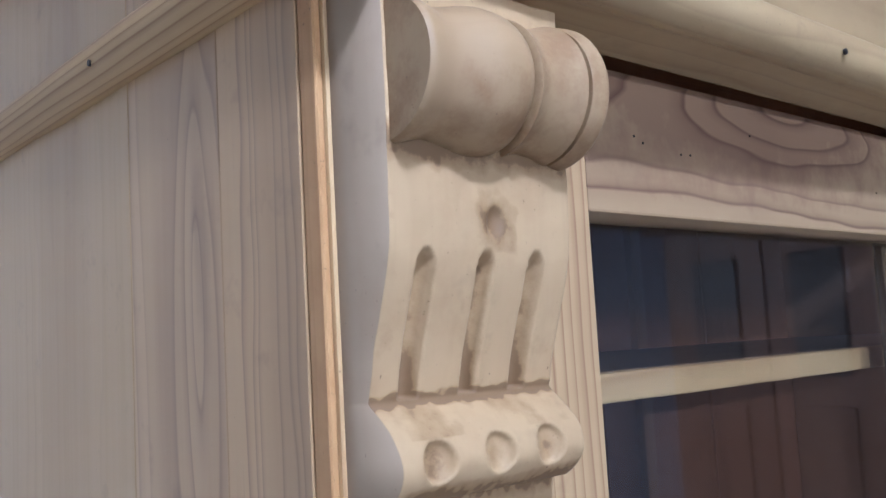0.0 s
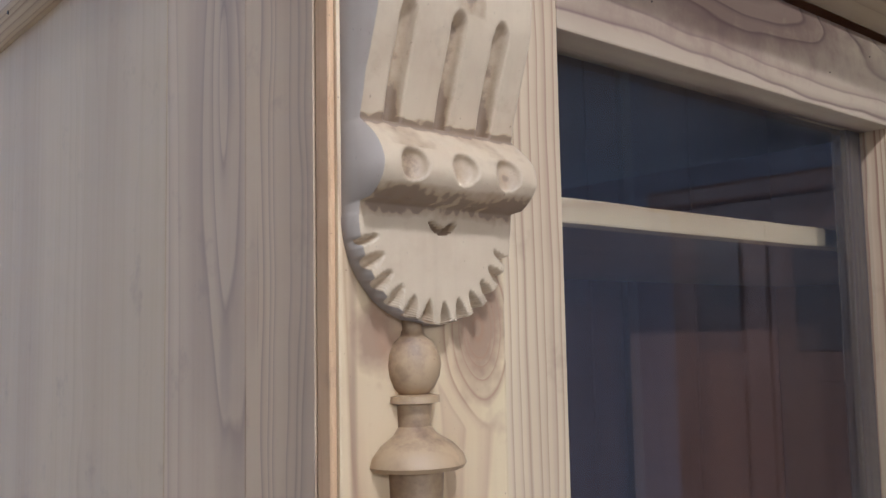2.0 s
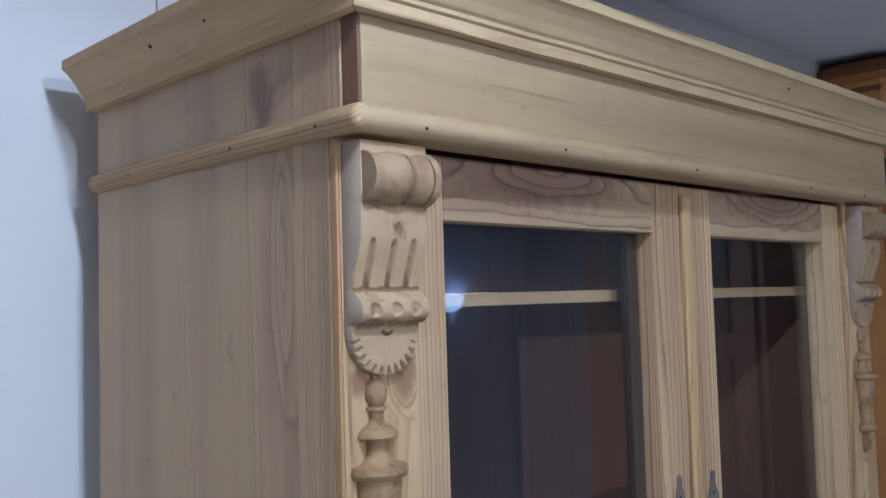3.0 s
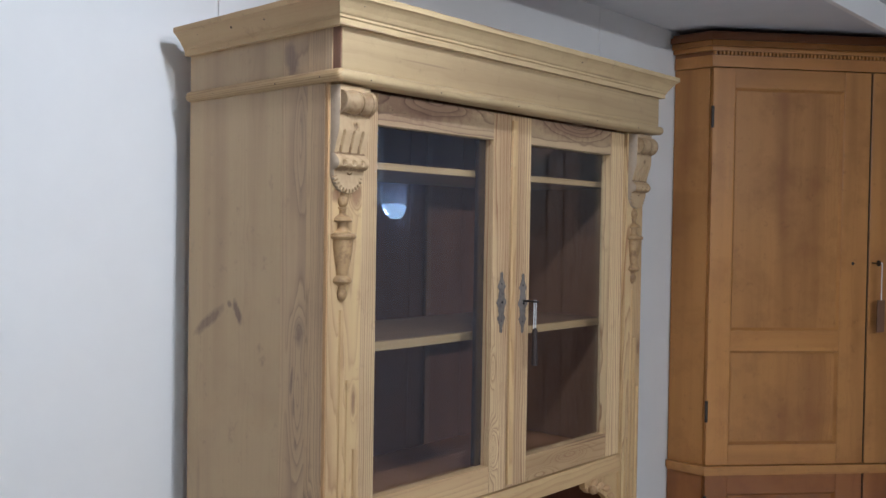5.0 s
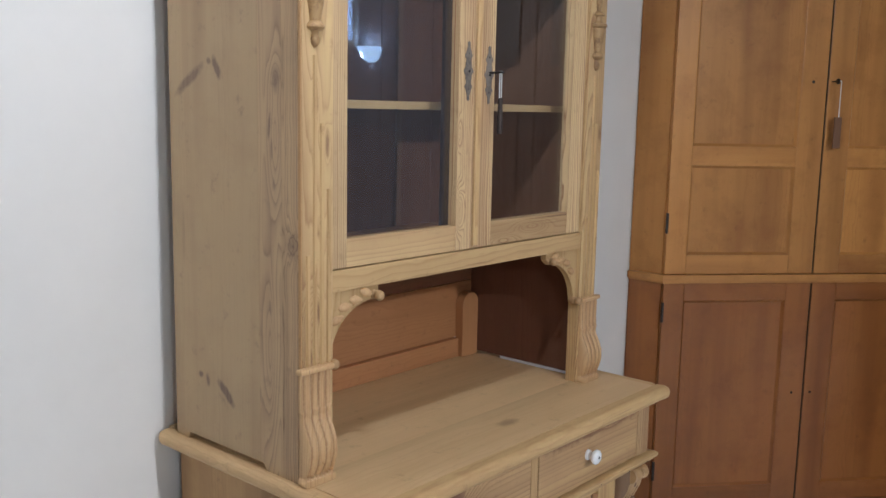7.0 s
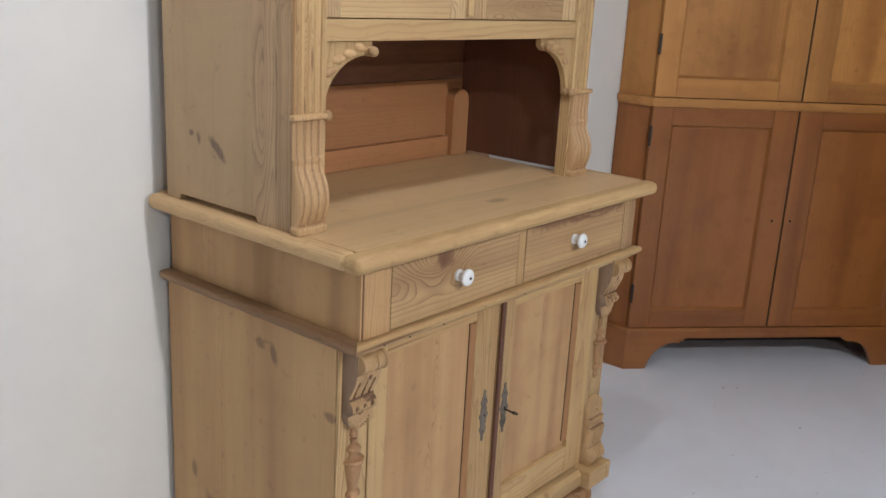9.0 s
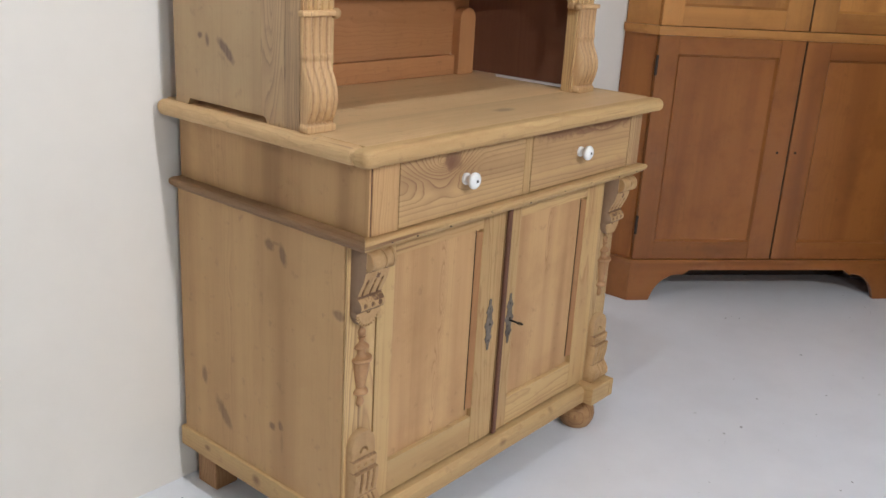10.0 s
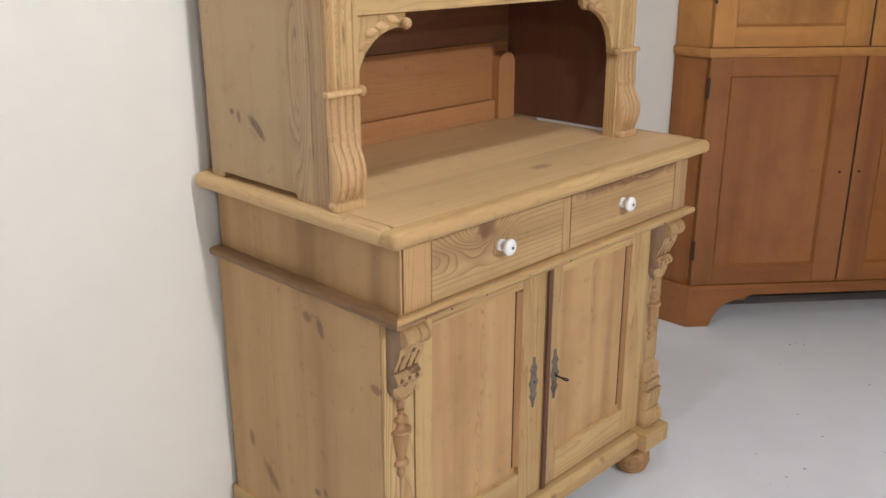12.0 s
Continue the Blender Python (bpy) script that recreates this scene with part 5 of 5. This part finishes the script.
def pad(xc):
    W = 0.031

    def half(z):
        zc = 0.334 - W
        return W if z < zc else math.sqrt(max(W * W - (z - zc) ** 2, 0.0))

    def cut(u, z):
        k = 0.0
        if 0.2005 < z < 0.2515:
            k = max(math.sqrt(bowl(u - q, 0.0040)) for q in (-0.0125, 0.004, 0.0195)) * min(1.0, (z - 0.1985) / 0.008)
        if z < 0.196:
            k = max(math.sqrt(bowl(u - q, 0.0022)) for q in (-0.006, 0.007, 0.018)) * min(1.0, (0.196 - z) / 0.006 + 0.3)
        if 0.256 < z < 0.275:
            k = 0.6 * max(math.sqrt(bowl(math.hypot(u - q, z - 0.2655), 0.0045)) for q in (-0.018, 0.0, 0.018))
        if z > 0.287:
            k = bowl(math.hypot(u - 0.002, z - 0.289) - 0.009, 0.0028)
        return k

    def depth(u, z):
        return lerp(PAD, z) - 0.0058 * cut(u, z) + 0.0005 * noise.noise((u * 90, z * 90, 5.0))

    # Old stain and painted shade follow the pad's cuts and steps.
    def stain(u, z):
        return max(0.75 * cut(u, z), 0.7 * bowl(z - 0.2535, 0.003), 0.7 * bowl(z - 0.2785, 0.003), 0.6 * bowl(z - 0.1985, 0.003)) + 0.1 * noise.noise((u * 260, z * 260, 7.0 + xc * 40))

    p = part("carved_pad", relief(xc, 0.1492, 0.3338, BY, half, depth, 100, 220, stain), pine_carved_dark, base, "carved foot pad with a round head", True)
    p.data.materials.append(pine_carved_dark)


pad(0.076)
pad(0.944)
pine_plinth = wood("pine_plinth", 0, P_LIGHT, P_MID, P_DARK, 0.012, 2, 0.24, 0.05, 0.03, 0.5, figure=0.3, specks=0.4, knots=((0.02, -0.265, 0.128, 0.008, 1.5), (0.22, -0.262, 0.135, 0.007, 1.3), (-0.42, -0.294, 0.125, 0.006, 1.2)))
pine_plinth_side = wood("pine_plinth_side", 1, P_LIGHT, P_MID, P_DARK, 0.012, 2, 0.24, 0.05, 0.03, 0.5, figure=0.3, specks=0.4, knots=((-0.481, 0.01, 0.124, 0.011, 1.0), (-0.481, -0.135, 0.124, 0.012, 0.9), (-0.481, 0.18, 0.13, 0.006, 1.4)))
PLZ0, PLZ1 = 0.100, 0.1485
part("plinth_block", box(0.0474, 0.132, 0.026, 0.10, PLZ0, PLZ1, 0.003, 2), pine_plinth, base)
part("plinth_block", box(0.886, 0.9706, 0.026, 0.10, PLZ0, PLZ1, 0.003, 2), pine_plinth, base)
part("plinth_rail", prism([(0.050, PLZ0 + 0.004), (0.050, PLZ1 - 0.014), (0.060, PLZ1 - 0.002), (0.090, PLZ1 - 0.002), (0.090, PLZ0 + 0.004)], 0, 0.1325, 0.8855, 0.001), pine_plinth, base)
for x0, x1 in ((0.029, 0.047), (0.971, 0.989)):
    part("side_plinth", box(x0, x1, 0.0255, 0.600, PLZ0, PLZ1 - 0.001, 0.003, 2), pine_plinth_side, base)


def bun_foot(x, y):
    prof = smooth_profile([(0.0, 0.034), (0.006, 0.0405), (0.022, 0.0475), (0.0335, 0.0492), (0.0352, 0.0492), (0.0360, 0.0474), (0.0368, 0.0488), (0.044, 0.0484), (0.056, 0.045), (0.066, 0.035), (0.071, 0.027), (0.074, 0.0265), (0.079, 0.030), (0.085, 0.0335), (0.0995, 0.0345)])
    part("bun_foot", lathe(prof, (x, y, 0.0005), 2, 40), pine_foot, base, "turned pine bun foot", True)


pine_foot = wood("pine_turned_foot", 2, (0.45, 0.25, 0.105), (0.24, 0.11, 0.042), P_DARK, 0.009, 0, 0.2, 0.01, 0.10, 1.0, figure=1.2, stain=0.8, blot_scale=25.0)
bun_foot(0.089, 0.090)
bun_foot(0.944, 0.103)
for x in (0.058, 0.900):
    part("rear_foot", box(x, x + 0.060, 0.512, 0.580, 0.0005, PLZ0 + 0.002, 0.003), pine_foot, base, "square pine block foot")
part("foot_rail", box(0.062, 0.955, 0.09, 0.57, PLZ0 + 0.001, 0.119, 0.001), pine_inside, base)


# ---- the corner cupboard ----
CA = Vector((1.8752, 0.4770, 0))
CB = Vector((2.7045, -0.2380, 0))
ANG = math.degrees(math.atan2(CB.y - CA.y, CB.x - CA.x))
CW = (CB - CA).length
cup = thing("corner_cupboard", (CA.x, CA.y, 0), "tall honey-coloured pine corner cupboard with four panelled doors", "cupboard", "", ANG, True)
INV = (pose(CA.x, CA.y, 0, 0, 0, ANG)).inverted()


def to_local(x, y):
    v = INV @ Vector((x, y, 0))
    return v.x, v.y


def carcass_outline(grow=0.0):
    """Plan of the cupboard: front corners, returns to both walls, and the room's corner."""
    pts = [(CA.x - grow, CA.y - grow * 0.42), (CB.x - grow * 0.42, CB.y - grow), (WALL_X - 0.004, CB.y - grow), (WALL_X - 0.004, WALL_Y - 0.004), (CA.x - grow, WALL_Y - 0.004)]
    return [to_local(*p) for p in pts]


def plan_solid(z0, z1, grow=0.0, shrink=0.0):
    pts = carcass_outline(grow)
    if shrink:
        pts[0] = (pts[0][0], pts[0][1] + shrink)
        pts[1] = (pts[1][0], pts[1][1] + shrink)
    return prism(pts, 2, z0, z1)


part("carcass", plan_solid(0.9797, 2.292, 0.0, 0.022), honey_z, cup)
part("lower_carcass", plan_solid(0.163, 0.9717, 0.0, 0.022), honey_dim_z, cup)
# crown: a stack of stepped mouldings growing outwards
part("crown_board", plan_solid(2.2935, 2.3300, 0.004), honey_u, cup)
# Dentil ground and top mouldings are darkened: the crown's shade, put into colour.
part("crown_moulding", plan_solid(2.3304, 2.3420, 0.002), honey_shaded, cup)
for z0, z1, g, w in ((2.3424, 2.3560, 0.016, honey_u), (2.3564, 2.3740, 0.026, honey_u), (2.3744, 2.3920, 0.036, honey_shaded), (2.3924, 2.4040, 0.020, honey_shaded)):
    part("crown_moulding", plan_solid(z0, z1, g), w, cup)
dent = box(0.0, 0.0075, -0.0125, 0.004, 2.3308, 2.3420, 0.0008, 1)
first = part("dentil", dent, honey_u, cup)
for k in range(1, 84):
    ob = new("dentil", first.data)
    ob.parent = cup
    ob.location = (0.004 + k * 0.0128, 0, 0)
part("waist_moulding", plan_solid(0.980, 1.0025, 0.012), honey_u, cup)
part("waist_moulding", plan_solid(0.972, 0.9795, 0.005), honey_u, cup)
part("base_moulding", plan_solid(0.150, 0.163, 0.010), honey_dim_u, cup)
MID = CW / 2


def cupboard_door(x0, x1, z0, z1, px0, px1, panels, label, up, along):
    y0, y1 = 0.0, 0.021
    d = part("door", box(x0, px0, y0, y1, z0, z1, 0.0015), up, cup, label)
    part("stile", box(px1, x1, y0, y1, z0, z1, 0.0015), up, d)
    edges = [z0] + [v for p in panels for v in p] + [z1]
    for a, b in zip(edges[::2], edges[1::2]):
        part("rail", box(px0 + 0.0003, px1 - 0.0003, y0 + 0.0006, y1, a, b, 0.0015), along, d)
    for a, b in panels:
        part("panel", box(px0 - 0.004, px1 + 0.004, y0 + 0.011, y0 + 0.016, a - 0.004, b + 0.004, 0), up, d)
        for xa, s in ((px0, 1), (px1, -1)):
            part("bead", prism([(xa, y0 + 0.003), (xa + s * 0.009, y0 + 0.0108), (xa, y0 + 0.0108)], 2, a, b), up, d)
        for za, s in ((a, 1), (b, -1)):
            part("bead", prism([(y0 + 0.003, za), (y0 + 0.0108, za + s * 0.009), (y0 + 0.0108, za)], 0, px0, px1), along, d)
    return d


S0 = 0.060
UP = ((1.070, 1.377), (1.443, 2.228))
LO = ((0.230, 0.910),)
for z0, z1, panels, up, along, lab in ((1.0045, 2.291, UP, honey_z, honey_u, "tall honey pine door with two sunk panels, closed"), (0.1645, 0.971, LO, honey_dim_z, honey_dim_u, "honey pine door with one sunk panel, darkened for weaker light, closed")):
    cupboard_door(0.004, MID - 0.0034, z0, z1, S0 + 0.018, S0 + 0.393, panels, lab, up, along)
    cupboard_door(MID + 0.0034, CW - 0.004, z0, z1, CW - S0 - 0.393, CW - S0 - 0.018, panels, lab, up, along)
for z0, z1 in ((1.006, 2.29), (0.166, 0.970)):
    part("joint", box(MID - 0.0033, MID + 0.0033, 0.005, 0.0205, z0, z1, 0), hole_dark, cup, "dark open joint")
for z in (2.133, 1.180, 0.870, 0.295):
    for x in (0.0022, CW - 0.0062):
        part("hinge", box(x - 0.003, x + 0.006, -0.0022, 0.004, z - 0.035, z + 0.035, 0.001), dark_iron, cup, "dark iron hinge")
for x in (S0 + 0.443, S0 + 0.514):
    part("keyhole", lathe([(-0.0012, 0.0048), (0.0008, 0.0048)], (x, 0.0, 0.573), 1, 12), hole_dark, cup)
part("keyhole", lathe([(-0.0012, 0.0055), (0.0008, 0.0055)], (S0 + 0.435, 0.0, 1.665), 1, 12), dark_iron, cup)


def bracket_base():
    """Front apron with two shaped bracket feet."""
    top, low = 0.150, 0.0008
    f = 0.085
    pts = [(0, top), (CW, top), (CW, low), (CW - f, low)]
    left = [(f, 0.0), (f + 0.012, 0.035), (f + 0.028, 0.062), (f + 0.050, 0.083), (f + 0.080, 0.099), (f + 0.112, 0.104), (f + 0.118, 0.098), (f + 0.130, 0.107), (f + 0.150, 0.120)]
    pts += [(CW - x, z) for x, z in left[1:]]
    pts += [(x, z) for x, z in reversed(left[1:])]
    pts += [(f, low), (0, low)]
    return prism(pts, 1, 0.001, 0.022)


part("apron", bracket_base(), honey_dim_u, cup, "shaped apron with bracket feet")
lx, ly = to_local(CA.x, WALL_Y - 0.006)
px, py = to_local(CA.x + 0.02, WALL_Y - 0.006)
part("side_apron", prism([(0.0, 0.0015), (lx, ly), (px, py), (0.022, 0.0225)], 2, 0.0008, 0.1495), honey_dim_u, cup)
lx, ly = to_local(WALL_X - 0.006, CB.y)
px, py = to_local(WALL_X - 0.006, CB.y + 0.02)
part("side_apron", prism([(CW, 0.0015), (lx, ly), (px, py), (CW - 0.022, 0.0225)], 2, 0.0008, 0.1495), honey_dim_u, cup)

# Added board darkens the open space under the cupboard in place of shade.
part("shade_board", box(0.02, CW - 0.02, 0.270, 0.290, 0.0008, 0.150, 0.001, 1), tassel_brown, cup, "dark board added for the shade under the cupboard")

# key with a cord in the cupboard's upper door
kx, kz = S0 + 0.503, 1.668
kw = pose(CA.x, CA.y, 0, 0, 0, ANG) @ Vector((kx, 0, kz))
ckey = thing("key", tuple(kw), "brass key with a pale cord and a brown tag", "key", "", ANG, True)
part("shank", lathe([(-0.03, 0.0022), (0.012, 0.0022)], (0, 0, 0), 1, 10), dark_iron, ckey)
part("bow", lathe([(-0.0022, 0.0095), (0.0022, 0.0095)], (0, -0.036, 0), 0, 16), dark_iron, ckey)
part("cord", box(0.009, 0.0125, -0.040, -0.037, -0.125, 0.002, 0.0012, 1, box(-0.001, 0.011, -0.040, -0.037, -0.001, 0.003, 0.001, 1)), string_white, ckey, "pale cord")
part("tag", box(-0.004, 0.022, -0.042, -0.036, -0.225, -0.120, 0.002), tag_brown, ckey, "brown leather tag")


# ---- chipped paint on the floor ----
def floor_chips():
    bm = bmesh.new()
    rnd = random.Random(5)

    def chip(x, y, r):
        n = rnd.randint(5, 8)
        turn, squash = rnd.random() * 6.28, 0.25 + 0.6 * rnd.random()
        ring = []
        for k in range(n):
            a = 2 * math.pi * k / n
            q = r * (0.55 + 0.7 * rnd.random())
            u, v = q * math.cos(a), q * squash * math.sin(a)
            ring.append(bm.verts.new((x + u * math.cos(turn) - v * math.sin(turn), y + u * math.sin(turn) + v * math.cos(turn), 0.0010)))
        bm.faces.new(ring)

    spots = ((-0.274, 0.529), (-0.278, 0.446), (-0.186, 0.514), (-0.12, 0.52), (-0.065, 0.505), (-0.117, 0.408), (-0.20, 0.362), (-0.155, 0.293), (-0.14, 0.266), (-0.27, 0.324), (-0.418, 0.449), (-0.221, 0.393))
    for x, y in spots:
        chip(x, y, 0.008)
        for _ in range(7):
            chip(x + rnd.gauss(0, 0.035), y + rnd.gauss(0, 0.03), 0.0012 + 0.004 * rnd.random() ** 2)
    for _ in range(60):
        chip(rnd.uniform(-0.75, 0.02), rnd.uniform(-0.2, 0.58), 0.001 + 0.003 * rnd.random() ** 3)
    for x, y in ((-0.031, 0.205), (-0.005, 0.181), (0.213, -0.073), (0.319, 0.043), (0.282, 0.002), (1.46, -0.203), (1.996, 0.137), (2.364, -0.183), (1.88, -0.179), (1.26, -0.24), (1.24, -0.111), (1.189, -0.222), (1.196, -0.561)):
        chip(x, y, 0.0042)
    for _ in range(170):
        chip(rnd.uniform(0.1, 2.6), rnd.uniform(-1.5, 0.3), 0.0009 + 0.0028 * rnd.random() ** 3)
    bmesh.ops.recalc_face_normals(bm, faces=bm.faces[:])
    for f in bm.faces:
        if f.normal.z < 0:
            f.normal_flip()
    return bm


solid("floor_chips", floor_chips(), chip_dark, "small dark chips and specks in the white floor paint", "paint chips", "stuff")
